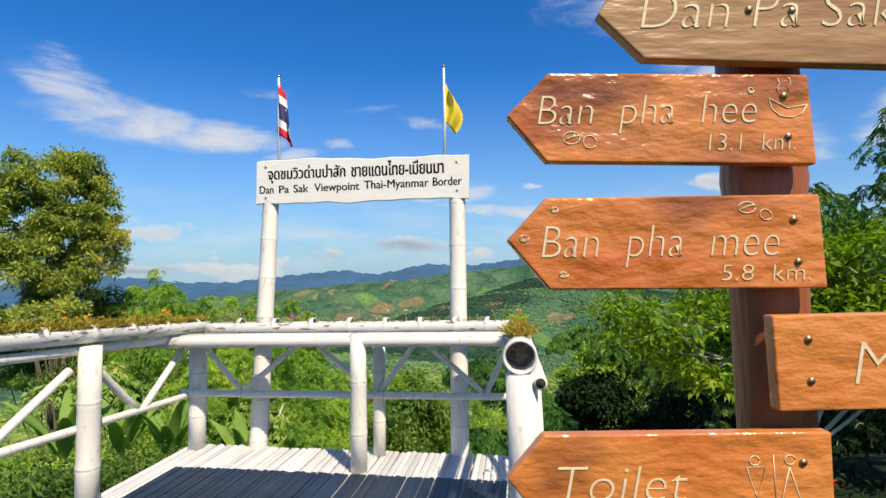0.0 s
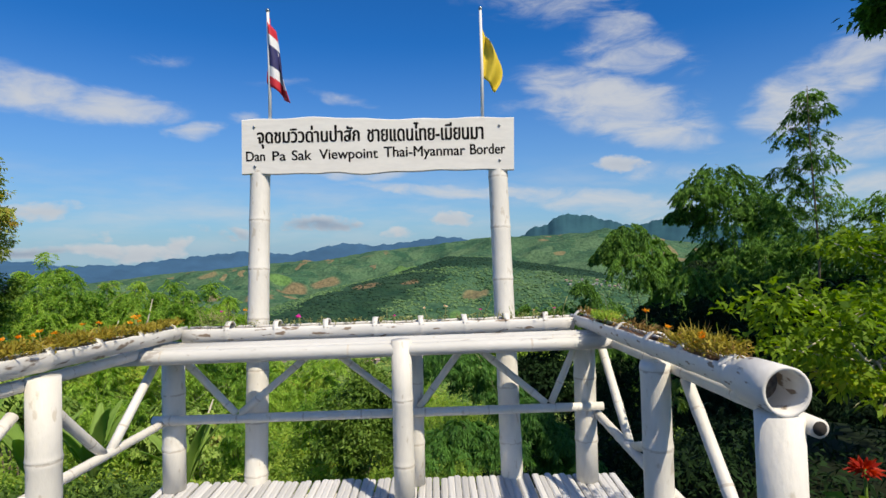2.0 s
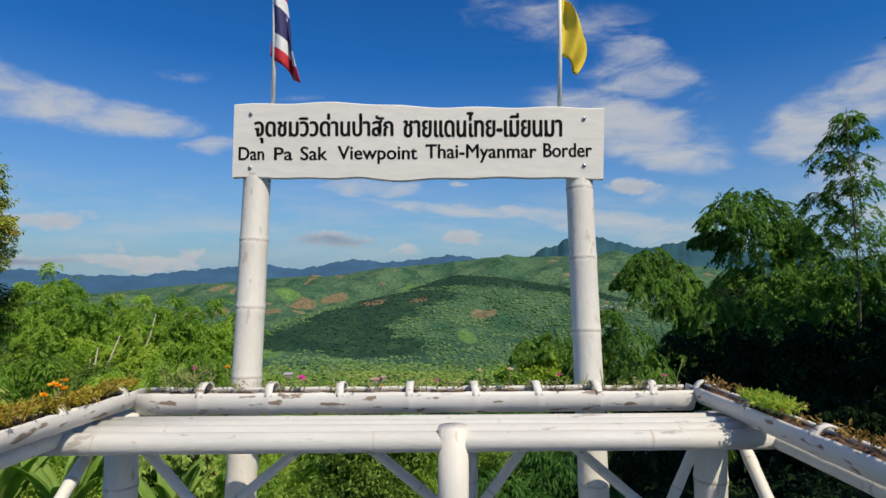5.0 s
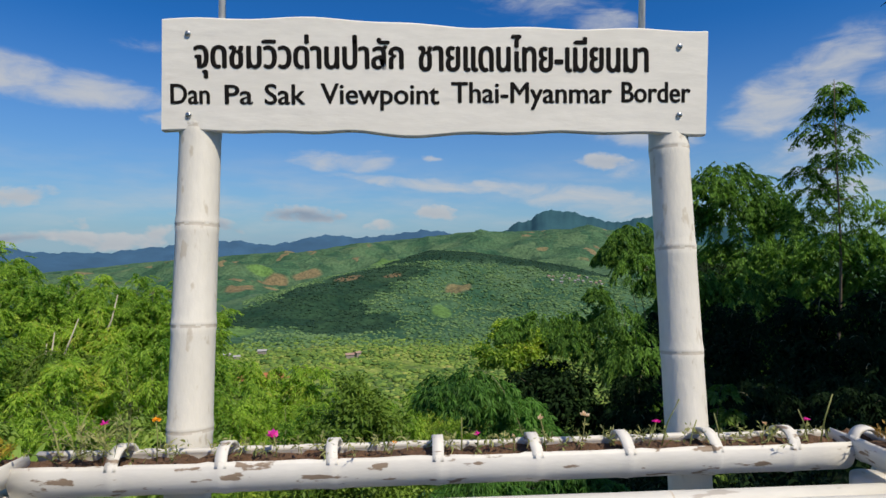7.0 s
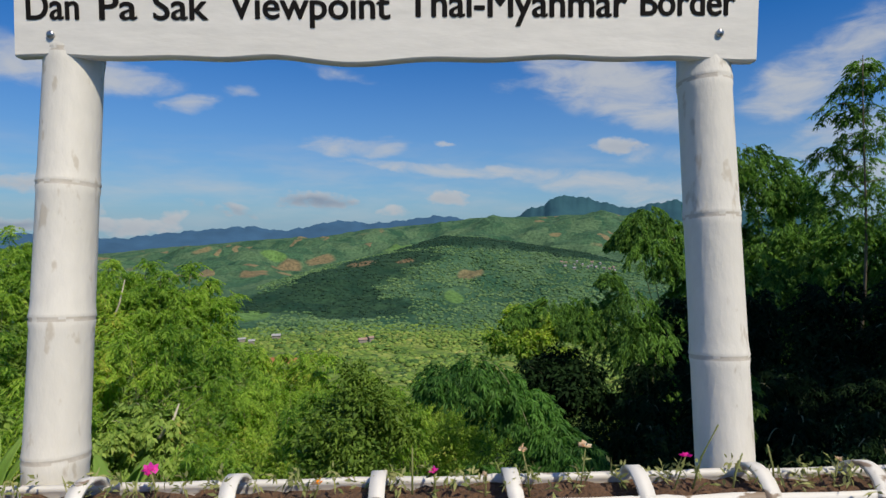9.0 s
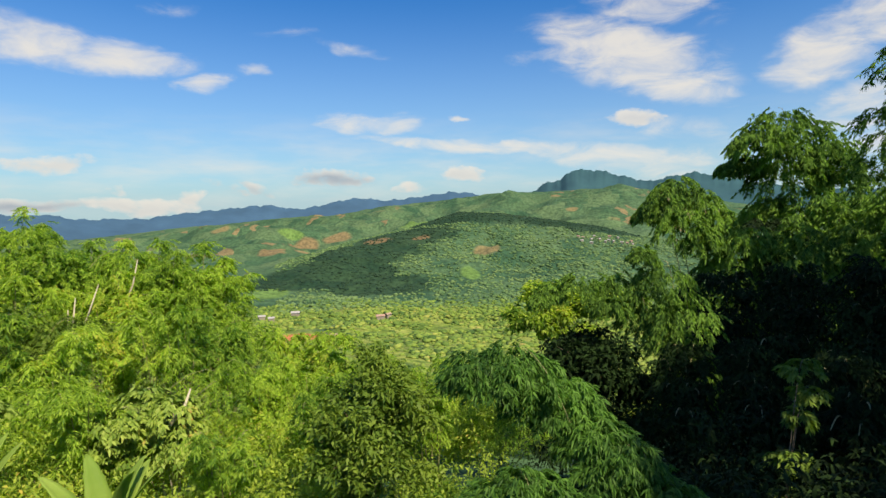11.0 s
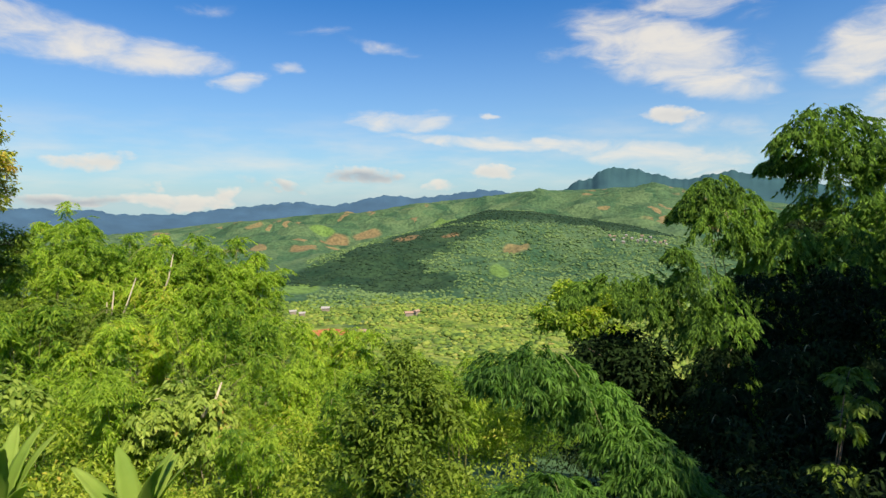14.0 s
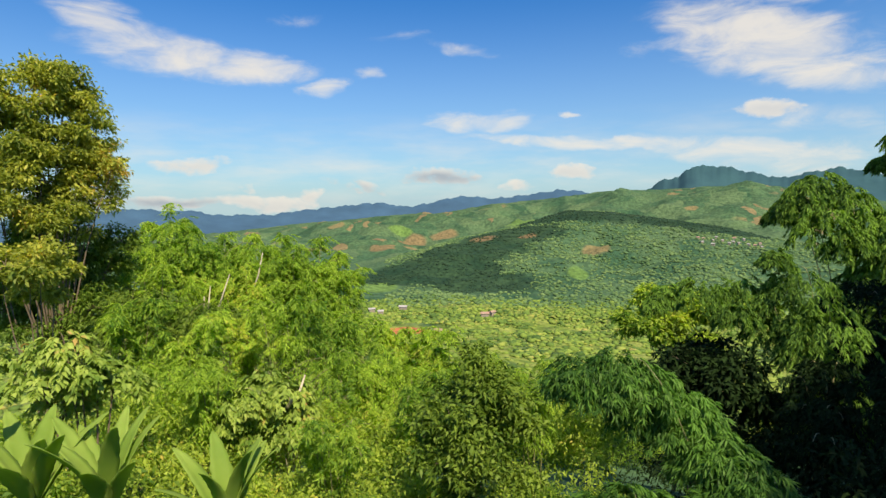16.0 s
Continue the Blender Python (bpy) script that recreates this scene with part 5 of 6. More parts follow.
def layered_plant(name, label, category, foot, layers, dist, leaf, wood, sprays=26, nodes=4, fan=6, length=0.28, width=0.055, drop=0.75, down=0.6, twig=0.42, seed=1, group="", r=0.03, crown="foliage", stem="culm_tuft", axis=None, stems=1.0, scatter=0.3):
    """Stems that rise from one foot and bend over, each ending in a drooping, umbrella-like layer of sprays.
    layers: bearing, height angle and half width of each, in degrees."""
    g = np.random.default_rng(seed)
    foot = np.array(foot, float)
    base = thing(name, label, category, group, at=tuple(foot))
    woods, pts, ways, twigs = [], [], [], []
    for a, e, hw in layers:
        R = max(0.05, dist * math.radians(hw))
        c = sight(a, e, dist + g.uniform(-1, 1) * R)
        if axis is not None:
            k = np.clip((c[2] - 0.25 * R - axis[0][2]) / (axis[1][2] - axis[0][2]), 0.15, 1)
            woods.append(limb(axis[0] + (axis[1] - axis[0]) * k - foot, c - foot, r, r * 0.3, 0.03, 4, 5))
        span = c - foot
        top_ = foot + span * np.array((0.55, 0.55, 0)) + np.array((0, 0, span[2] * 1.02 + 0.2 * np.hypot(span[0], span[1])))
        ts = np.linspace(0, 1, 10)[:, None]
        curve = (1 - ts) ** 2 * foot + 2 * ts * (1 - ts) * top_ + ts ** 2 * c
        if axis is None and g.uniform() < stems:
            woods.append(tube([Vector(p - foot) for p in curve], list(np.linspace(r, r * 0.25, 10)), 6))
        rho, th = np.sqrt(g.uniform(0, 1, sprays)), g.uniform(0, 2 * math.pi, sprays)
        out = np.stack([np.cos(th), np.sin(th), np.zeros(sprays)], -1)
        p = c + out * (rho * R)[:, None]
        p[:, 2] -= drop * R * rho ** 2 + g.uniform(0, 0.22, sprays) * R
        p[:, 2] += g.uniform(-1, 0.7, sprays) * scatter * R
        pts.append(p)
        ways.append(out + g.normal(size=out.shape) * 0.3 - np.array((0, 0, 1.0)) * (0.15 + drop * rho)[:, None])
        twigs.append(np.full(sprays, R * twig))
    part(stem, tri_mesh(stem, woods, wood), base)
    v, q = fans(np.concatenate(pts) - foot, np.concatenate(ways), np.concatenate(twigs), nodes, fan, length, width, down, g)
    part(crown, big_mesh(crown, v, q, leaf), base)
    return base


def bamboo(name, label, foot, tips, leaf, wood, leaf_len=0.3, leaf_wid=0.055, tufts=26, per=16, spread=0.5, seed=1, start=0.35, down=0.75, group="", r=0.035):
    """A bamboo clump: arching culms whose upper parts carry hanging sprays of narrow leaves."""
    g = np.random.default_rng(seed)
    foot = np.array(foot, float)
    base = thing(name, label, "bamboo", group, at=tuple(foot))
    woods, pts, rads = [], [], []
    for tip in tips:
        tip = np.array(tip, float)
        f0 = foot + np.array((g.uniform(-0.5, 0.5), g.uniform(-0.5, 0.5), 0)) * spread
        span = tip - f0
        top = f0 + span * np.array((0.42, 0.42, 0)) + np.array((0, 0, span[2] * 1.12 + 0.15 * np.hypot(span[0], span[1])))
        ts = np.linspace(0, 1, 14)[:, None]
        curve = (1 - ts) ** 2 * f0 + 2 * ts * (1 - ts) * top + ts ** 2 * tip
        woods.append(tube([Vector(p - foot) for p in curve], list(np.linspace(r, r * 0.2, 14)), 7))
        ln = np.linalg.norm(span)
        t = g.uniform(start, 1.0, tufts)[:, None]
        c = (1 - t) ** 2 * f0 + 2 * t * (1 - t) * top + t ** 2 * tip
        off = unit(g.normal(size=(tufts, 3))) * g.uniform(0, 1, (tufts, 1)) * spread * (1.15 - 0.75 * t)
        off[:, 2] *= 0.7
        c = c + off
        pts.append(c)
    part("culm_tuft", tri_mesh("culm_tuft", woods, wood), base)
    pts = np.concatenate(pts)
    n = len(pts)
    way = unit(np.stack([g.normal(size=n), g.normal(size=n), g.uniform(-0.9, 0.2, n)], -1))
    v, q = fans(pts - foot, way, spread * 0.55, 4, max(3, per // 4), leaf_len, leaf_wid, down * 0.7, g)
    part("foliage", big_mesh("foliage", v, q, leaf), base)
    return base


def on_land(p, sink=0.3):
    return np.array((p[0], p[1], float(land(p[0], p[1])) - sink))


# yellowing tree beyond the side railing
CROWN = [(-47.2, 10.8, 1.5), (-45.2, 10.9, 0.9), (-46.3, 9.1, 1.9), (-44.5, 8.1, 1.4), (-47.5, 6.8, 2.1), (-44.3, 5.8, 1.6), (-43.2, 4.2, 1.2), (-46.5, 4.3, 2.4), (-44.1, 2.7, 1.7), (-42.6, 3.0, 0.8), (-47.8, 1.9, 2.3), (-45.4, 0.7, 1.9), (-43.7, 0.9, 1.2), (-48.1, -0.7, 1.9), (-46.1, -1.7, 1.8), (-50.0, 8.5, 2.5), (-51.0, 4.5, 2.8), (-50.6, 0.5, 2.9)]
tree_r = random.Random(21)


def lobes_of(layers, dist, k=1.2, tall=0.85):
    """Egg-shaped parts of a crown at the given bearings, with a little depth between them."""
    return [(sight(a, e, dist + tree_r.uniform(-1.2, 1.2)), (dist * math.radians(hw) * k, dist * math.radians(hw) * k, dist * math.radians(hw) * k * tall)) for a, e, hw in layers]


broad_tree("broadleaf_tree", "tall leafy tree with yellowing leaves on the slope", "tree", on_land(sight(-50.5, -8, 26)), lobes_of(CROWN, 26, 1.32), L_OLD, M_BARK, per_m2=13, tuft=0.30, per=13, length=0.19, width=0.085, seed=21)
UNDER_CROWN = [(-47.9, -3.2, 2.3), (-45.3, -3.9, 2.1), (-43.7, -6.0, 1.9), (-47.4, -7.6, 2.8), (-44.7, -9.1, 2.3), (-48.7, -10.2, 2.5), (-42.5, -3.3, 1.3), (-50.9, -4.0, 2.9), (-51.2, -9.0, 2.9)]
broad_tree("broadleaf_tree", "dense green tree under the yellowing crown", "tree", on_land(sight(-50, -13, 27.5)), lobes_of(UNDER_CROWN, 27.5, 1.2, 0.8), L_BUSH, M_BARK, per_m2=11, tuft=0.3, per=14, length=0.20, width=0.075, seed=24)
LOW_CROWN = [(-48.0, -4.2, 1.6), (-49.0, -6.0, 1.6), (-47.0, -5.7, 0.9), (-50.9, -4.9, 2.1), (-48.6, -7.7, 1.7)]
BROAD_LAYERS = [(-47.6, -10.9, 2.2), (-46.4, -13.0, 2.2), (-48.8, -13.5, 2.3), (-44.6, -13.8, 1.7), (-47.3, -15.2, 2.2), (-43.0, -14.8, 1.8), (-51.0, -11.7, 2.5)]
broad_tree("broadleaf_tree", "lower tree with brownish-gold leaf tips", "tree", on_land(sight(-50, -14, 21)), lobes_of(LOW_CROWN, 21, 1.2, 0.6), L_OLD, M_BARK, per_m2=14, tuft=0.26, per=13, length=0.19, width=0.095, seed=22)
layered_plant("broadleaf_shrub", "spreading green shrub with layered leaves on the slope", "shrub", on_land(sight(-46, -24, 14)), BROAD_LAYERS, 13.5, L_BROAD, M_BARK, 46, 4, 4, 0.16, 0.085, 0.45, 0.3, 0.5, 32, r=0.03, crown="crown", stem="trunk")

# the light bamboo thicket
THICKET_UPPER = [(-38.1, -1.7, 1.9), (-39.4, -3.4, 2.1), (-36.6, -3.5, 2.2), (-35.0, -5.2, 2.0), (-40.4, -5.2, 2.3), (-37.5, -5.9, 2.9), (-30.9, -4.1, 2.0), (-32.0, -5.9, 2.4), (-29.1, -5.5, 2.0), (-26.4, -6.4, 1.5), (-27.8, -7.6, 2.2), (-22.7, -7.1, 1.6), (-24.2, -7.8, 2.1), (-21.3, -7.7, 0.8), (-30.0, -8.0, 2.7), (-25.6, -9.4, 2.6), (-34.1, -7.5, 2.6)]
THICKET_MID = [(-41.7, -7.9, 2.7), (-38.6, -9.0, 3.1), (-35.2, -9.8, 3.0), (-31.7, -10.7, 3.2), (-27.9, -10.7, 3.1), (-24.0, -10.9, 2.9), (-21.1, -11.6, 2.7), (-19.4, -13.2, 2.1), (-40.1, -11.4, 2.8), (-24.6, -13.4, 3.5), (-29.1, -13.7, 3.0), (-20.6, -15.1, 3.0), (-43.5, -10.0, 2.2)]
THICKET_LOW = [(-37.4, -14.9, 2.7), (-39.9, -16.5, 2.6), (-23.6, -16.3, 3.5), (-18.9, -16.6, 3.3), (-15.3, -17.4, 3.0), (-21.3, -19.3, 3.6), (-16.5, -20.1, 3.7), (-12.3, -19.7, 2.5), (-36.1, -18.2, 2.5), (-26.0, -20.0, 3.2), (-22.6, -22.4, 3.6), (-18.4, -23.3, 3.7), (-28.4, -23.9, 2.8), (-23.9, -26.0, 3.6), (-19.1, -26.9, 3.4), (-12.9, -22.5, 2.5)]
for k in range(0, len(THICKET_UPPER), 4):
    a = THICKET_UPPER[k][0]
    layered_plant("bamboo_clump", "tall light green feathery bamboo on the slope", "bamboo", on_land(sight(a - 1.5, -14, 32)), THICKET_UPPER[k:k + 4], 31, L_BAMBOO, M_CULM, 105, 4, 7, 0.20, 0.046, 0.35, 0.15, 0.45, 440 + k, "bamboo thicket", 0.03)
for k in range(0, len(THICKET_MID), 4):
    a = THICKET_MID[k][0]
    # far-left clumps get darker bush leaves, as if the thicket shaded them
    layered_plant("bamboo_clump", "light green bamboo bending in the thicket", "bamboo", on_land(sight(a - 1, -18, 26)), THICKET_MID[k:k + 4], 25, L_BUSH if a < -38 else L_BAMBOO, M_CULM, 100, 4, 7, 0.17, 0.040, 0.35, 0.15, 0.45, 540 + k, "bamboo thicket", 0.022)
for k in range(0, len(THICKET_LOW), 4):
    a = THICKET_LOW[k][0]
    layered_plant("bamboo_clump", "low feathery yellow-green bamboo on the slope", "bamboo", on_land(sight(a, -24, 18)), THICKET_LOW[k:k + 4], 17.5, L_BAMBOO, M_CULM, 100, 4, 7, 0.125, 0.028, 0.35, 0.15, 0.45, 640 + k, "bamboo thicket", 0.015)
bam = [(-38.5, -0.6, 37), (-36.5, -2.2, 36), (-40.5, -2.6, 36), (-33.0, -3.2, 34), (-30.5, -2.9, 33), (-28.2, -4.0, 31), (-24.6, -4.4, 30), (-22.3, -5.0, 30), (-26.5, -5.2, 29), (-43.5, -4.5, 33), (-35.5, -4.6, 31), (-46, -6, 30), (-31.5, -6.4, 28), (-38.5, -6.2, 28)]
for i, (a, e, d) in enumerate(bam):
    foot = on_land(sight(a - 1.2, e - 12, d + 1))
    jr = random.Random(i)
    tips = [sight(a + da + jr.uniform(-0.8, 0.8), e + de + jr.uniform(-1.0, 0.4), d + dd) for da, de, dd in ((0, 0.2, 0), (1.9, -1.4, -0.6), (-1.8, -1.3, 0.7), (0.9, -2.6, -1.4), (-0.8, -3.2, -1.2), (2.3, -3.8, -1.6), (-2.4, -3.6, -1.5), (0.3, -5.0, -2.2))]
    # the leftmost clumps are coloured darker here too, in place of shade
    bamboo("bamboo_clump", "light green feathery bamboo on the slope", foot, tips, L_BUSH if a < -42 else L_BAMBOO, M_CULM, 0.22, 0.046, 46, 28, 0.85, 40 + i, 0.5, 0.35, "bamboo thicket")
low = [(-16, -12.4, 22), (-24, -11.6, 22), (-28, -10.2, 20), (-33, -10.4, 22), (-38, -10.8, 20), (-12, -13.8, 20), (-6, -15.8, 18), (-20, -13.4, 17), (-42.5, -9.0, 22), (-2, -16.8, 17), (-14, -17.5, 15), (-36, -15.5, 15), (-24, -21.5, 11.5)]
for i, (a, e, d) in enumerate(low):
    jr = random.Random(50 + i)
    tips = [sight(a + jr.uniform(-3.4, 3.4), e - jr.uniform(0, 4.2), d + jr.uniform(-1, 1)) for k in range(7)]
    bamboo("bamboo_clump", "low feathery yellow-green bamboo on the slope", on_land(sight(a, e - 9, d + 1)), tips, L_BAMBOO, M_CULM, 0.010 * d, 0.0021 * d, 38, 26, 0.032 * d, 140 + i, 0.4, 0.4, "bamboo thicket", 0.02)
# bleached culms sticking out
for i, (a0, e0, a1, e1, d) in enumerate(((-36.2, -12.5, -35.2, -8.0, 27), (-35.8, -12.6, -33.4, -7.0, 27), (-36.5, -12.4, -35.8, -9.0, 27), (-31.6, -9.5, -30.2, -5.0, 28), (-28.5, -20.5, -26.5, -17.5, 15))):
    p0, p1 = sight(a0, e0, d), sight(a1, e1, d)
    vv, ff = tube([Vector(p0), Vector((p0 + p1) / 2 + np.array((0.1, 0, 0))), Vector(p1)], [0.05, 0.04, 0.02], 8)
    tagged(new("dead_culm", mesh_of("dead_culm", vv, ff, M_DEADCULM)), "bleached dead bamboo culm in the thicket", "bamboo", "dead culms")

# grown-over slope
CAP_AZ = [-70, -45, -38, -30, -24, -18, -10, 0, 5, 10, 14, 20, 30, 40, 60]
CAP_EL = [-3, -7, -9.5, -10.5, -11, -12.5, -14.5, -16, -15.5, -14, -13, -10, -6, -5, -4]


def thicket(name, label, n, d0, d1, az0, az1, h0, h1, leaf, tufts, per, length, width, seed, ramp=1.0):
    g = np.random.default_rng(seed)
    out = []
    for i in range(n):
        d = d0 + (d1 - d0) * g.uniform() ** ramp
        a = g.uniform(az0, az1)
        p = sight(a, 0, d)
        z = float(land(p[0], p[1]))
        h = g.uniform(h0, h1)
        cap = EYE[2] + d * math.tan(math.radians(np.interp(a, CAP_AZ, CAP_EL) - 1.6 * max(0.0, 20 - d) + g.uniform(-1.4, 0.2)))
        top = max(min(z + h * 1.4, cap), z + 0.5)
        fill = min(cap - z, 6.0)
        top = max(top, z + fill * g.uniform(0.55, 1.0)) if fill > 0 else top
        rad = (g.uniform(0.9, 1.5) * h * 0.55, g.uniform(0.9, 1.5) * h * 0.55, h * 0.5)
        pts = shell((p[0], p[1], top - rad[2]), rad, tufts, 0.5, g, -0.35)
        out.append(clump_leaves(pts, 0.16 * h, per, length, width, 0.3, 0.25, 0.7, g))
    v, q = joined(out)
    return tagged(new(name, big_mesh(name, v, q, leaf)), label, "undergrowth", kind="stuff")


thicket("undergrowth", "bright yellow-green bamboo scrub covering the slope", 105, 20, 62, -58, 12, 1.6, 3.6, L_BAMBOO, 75, 20, 0.24, 0.050, 61)
thicket("undergrowth", "mixed shrubs covering the slope below the deck", 85, 10, 26, -62, 8, 1.2, 2.4, L_SHRUB, 70, 17, 0.14, 0.058, 62)
thicket("undergrowth", "low weeds and leafy shrubs under the deck", 80, 6.5, 12, -70, 10, 0.7, 1.2, L_SHRUB, 50, 14, 0.10, 0.045, 63)
thicket("undergrowth", "scrub below the dark grove, coloured near-black for shade", 150, 5, 45, 14, 75, 1.6, 3.2, L_SHADE, 66, 16, 0.19, 0.052, 64)
thicket("undergrowth", "far bushy scrub on the lower slope", 240, 55, 110, -54, 30, 2.6, 4.6, L_SHRUB, 50, 14, 0.46, 0.18, 65)

thicket("undergrowth", "dark green weeds beside and under the deck", 80, 4.2, 8.5, -85, -30, 0.7, 1.3, L_WEED, 60, 14, 0.09, 0.038, 66)
# the broad-leaved shrub among the bamboo
ROSETTES = [(-30.3, -16.8, 2.2), (-28.2, -18.1, 2.0), (-32.5, -18.2, 1.9), (-29.9, -19.0, 2.5), (-27.1, -19.9, 1.4), (-33.7, -20.1, 1.6), (-31.1, -21.2, 2.2), (-27.8, -21.1, 2.0)]
layered_plant("broadleaf_shrub", "round shrub with large pale leaves and bare twigs", "shrub", on_land(sight(-28.0, -24, 16)), ROSETTES, 15.5, L_BROAD, M_DEADCULM, 46, 3, 6, 0.17, 0.080, 0.5, 0.25, 0.4, 31, r=0.016, crown="crown", stem="trunk")
SAPLING = [(34.1, -14.5, 1.3), (34.6, -16.7, 1.0), (34.1, -18.8, 0.9), (33.6, -22.3, 1.2), (33.1, -25.7, 0.8)]
layered_plant("sapling", "slender sapling with thin leaf layers in the shade", "tree", on_land(sight(33, -26, 11)), SAPLING, 11, L_BUSH, M_BARK, 26, 3, 5, 0.12, 0.05, 0.4, 0.3, 0.5, 36, r=0.012, crown="crown", stem="trunk")
# dark round bush
broad_tree("round_bush", "dense deep-green bush below the railing", "bush", on_land(sight(-8.5, -30, 12)),
           [(sight(-8.5, -19.5, 12), (1.0, 1.0, 0.9)), (sight(-6.2, -22, 11.6), (0.8, 0.9, 0.9)), (sight(-10.5, -22.5, 11.8), (0.8, 0.9, 0.8)), (sight(-8.5, -26, 11.2), (1.3, 1.1, 1.0))], L_BUSH, M_BARK, per_m2=22, tuft=0.2, per=15, length=0.14, width=0.06, seed=33)
broad_tree("round_bush", "dense bush behind the arching bamboo, darkened for shade", "bush", on_land(sight(13, -26, 17)),
           [(sight(13.5, -16.2, 18), (1.1, 1.1, 0.6)), (sight(16.5, -17, 16.5), (1.7, 1.4, 1.2)), (sight(13.0, -18.0, 16.5), (1.2, 1.2, 1.0))], L_SHADE, M_BARK, per_m2=16, tuft=0.26, per=14, length=0.2, width=0.085, seed=34)
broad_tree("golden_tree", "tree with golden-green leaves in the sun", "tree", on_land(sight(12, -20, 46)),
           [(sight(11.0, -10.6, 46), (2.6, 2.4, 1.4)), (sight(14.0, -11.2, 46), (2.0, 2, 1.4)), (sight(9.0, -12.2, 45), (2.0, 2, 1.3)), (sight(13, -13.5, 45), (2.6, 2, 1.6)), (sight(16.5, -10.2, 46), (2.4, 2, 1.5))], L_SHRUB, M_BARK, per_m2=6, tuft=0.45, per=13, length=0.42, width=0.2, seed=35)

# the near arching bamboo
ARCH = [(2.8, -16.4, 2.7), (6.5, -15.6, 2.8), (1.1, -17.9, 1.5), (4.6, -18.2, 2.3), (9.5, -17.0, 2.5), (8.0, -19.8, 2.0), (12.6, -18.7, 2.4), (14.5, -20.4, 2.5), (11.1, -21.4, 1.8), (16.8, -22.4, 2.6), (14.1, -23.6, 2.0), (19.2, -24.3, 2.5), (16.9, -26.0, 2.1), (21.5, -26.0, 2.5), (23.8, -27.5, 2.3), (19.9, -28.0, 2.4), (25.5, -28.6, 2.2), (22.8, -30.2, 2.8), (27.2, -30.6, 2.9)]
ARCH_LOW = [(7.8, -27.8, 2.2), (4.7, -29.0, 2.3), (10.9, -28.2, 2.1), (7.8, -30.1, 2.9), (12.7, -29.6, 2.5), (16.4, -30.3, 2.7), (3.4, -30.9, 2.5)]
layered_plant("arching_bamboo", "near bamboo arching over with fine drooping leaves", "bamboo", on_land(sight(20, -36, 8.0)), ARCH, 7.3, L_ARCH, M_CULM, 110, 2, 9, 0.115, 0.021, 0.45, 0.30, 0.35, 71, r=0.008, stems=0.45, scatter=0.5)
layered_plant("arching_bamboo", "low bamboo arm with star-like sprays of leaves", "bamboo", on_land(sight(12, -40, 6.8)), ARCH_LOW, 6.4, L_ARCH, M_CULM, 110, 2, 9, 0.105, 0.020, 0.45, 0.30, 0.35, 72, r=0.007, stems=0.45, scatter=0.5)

# scrub in the near-black leaves, standing in for the dark under the arch
thicket("undergrowth", "shaded dark green scrub under the arching bamboo", 34, 7.6, 11, 1, 18, 0.9, 1.5, L_SHADE, 60, 15, 0.12, 0.04, 67)
# the dark grove
DOME = [(31.1, 7.8, 3.1), (33.4, 6.4, 3.2), (29.8, 6.3, 2.3), (34.9, 4.4, 2.1), (32.1, 4.0, 3.3), (28.5, 3.8, 1.6), (35.7, 2.6, 1.9), (27.2, 3.2, 0.9), (33.2, 1.1, 3.5), (30.9, -0.0, 2.8), (36.3, 0.3, 2.3)]
LOBE = [(22.8, 2.2, 2.2), (24.9, 0.9, 2.0), (21.2, 0.1, 1.8), (23.5, -1.1, 2.5), (26.6, -1.1, 1.6), (20.1, -1.0, 1.0), (25.4, -2.9, 1.8), (22.3, 1.2, 2.4), (27.4, -2.6, 2.2)]
BODY = [(29.1, -2.6, 3.3), (33.3, -2.5, 3.7), (37.2, -2.4, 3.0), (27.3, -5.6, 3.2), (31.0, -6.3, 3.9), (35.3, -6.0, 3.6), (39.0, -5.0, 3.1), (25.3, -8.2, 3.1), (29.4, -10.1, 3.8), (33.7, -10.3, 3.9), (38.1, -9.8, 3.6), (41.6, -8.4, 2.9), (40.5, -3.7, 2.6), (26.5, -13.1, 3.0), (23.2, -10.9, 2.6)]
ARMS = [(14.1, -7.4, 2.6), (10.9, -8.6, 1.5), (9.7, -10.0, 0.8), (17.6, -7.5, 2.5), (20.7, -8.3, 2.7), (22.0, -6.2, 2.6), (19.9, -4.8, 1.2), (24.0, -9.4, 2.9), (19.9, -10.8, 2.1), (17.1, -9.8, 1.7), (22.7, -12.3, 2.2), (24.7, -14.3, 2.5), (22.6, -16.7, 2.0), (25.1, -18.6, 2.4)]
grove_foot = on_land(sight(34, -8, 34))
layered_plant("dark_bamboo", "tall dark bamboo clump with a rounded drooping top", "bamboo", grove_foot, DOME, 33, L_GROVE, M_CULM, 130, 4, 7, 0.26, 0.066, 0.7, 0.45, 0.32, 81, "dark grove", 0.035, stems=0.3)
layered_plant("dark_bamboo", "dark bamboo arm reaching out with hanging sprays", "bamboo", on_land(sight(27, -9, 27)), LOBE, 27, L_GROVE, M_CULM, 85, 4, 7, 0.22, 0.055, 0.8, 0.5, 0.34, 82, "dark grove", 0.035, stems=0.5)
layered_plant("dark_bamboo", "broad dark bamboo mass in layered sprays", "bamboo", on_land(sight(33, -10, 28)), BODY, 28, L_GROVE, M_CULM, 150, 4, 7, 0.24, 0.060, 0.7, 0.5, 0.34, 83, "dark grove", 0.04, stems=0.4)
layered_plant("dark_bamboo", "low dark bamboo with arching arms over the valley", "bamboo", on_land(sight(25, -14, 17)), ARMS, 16, L_GROVE, M_CULM, 80, 4, 7, 0.15, 0.036, 0.7, 0.5, 0.36, 84, "dark grove", 0.022, stems=0.5)
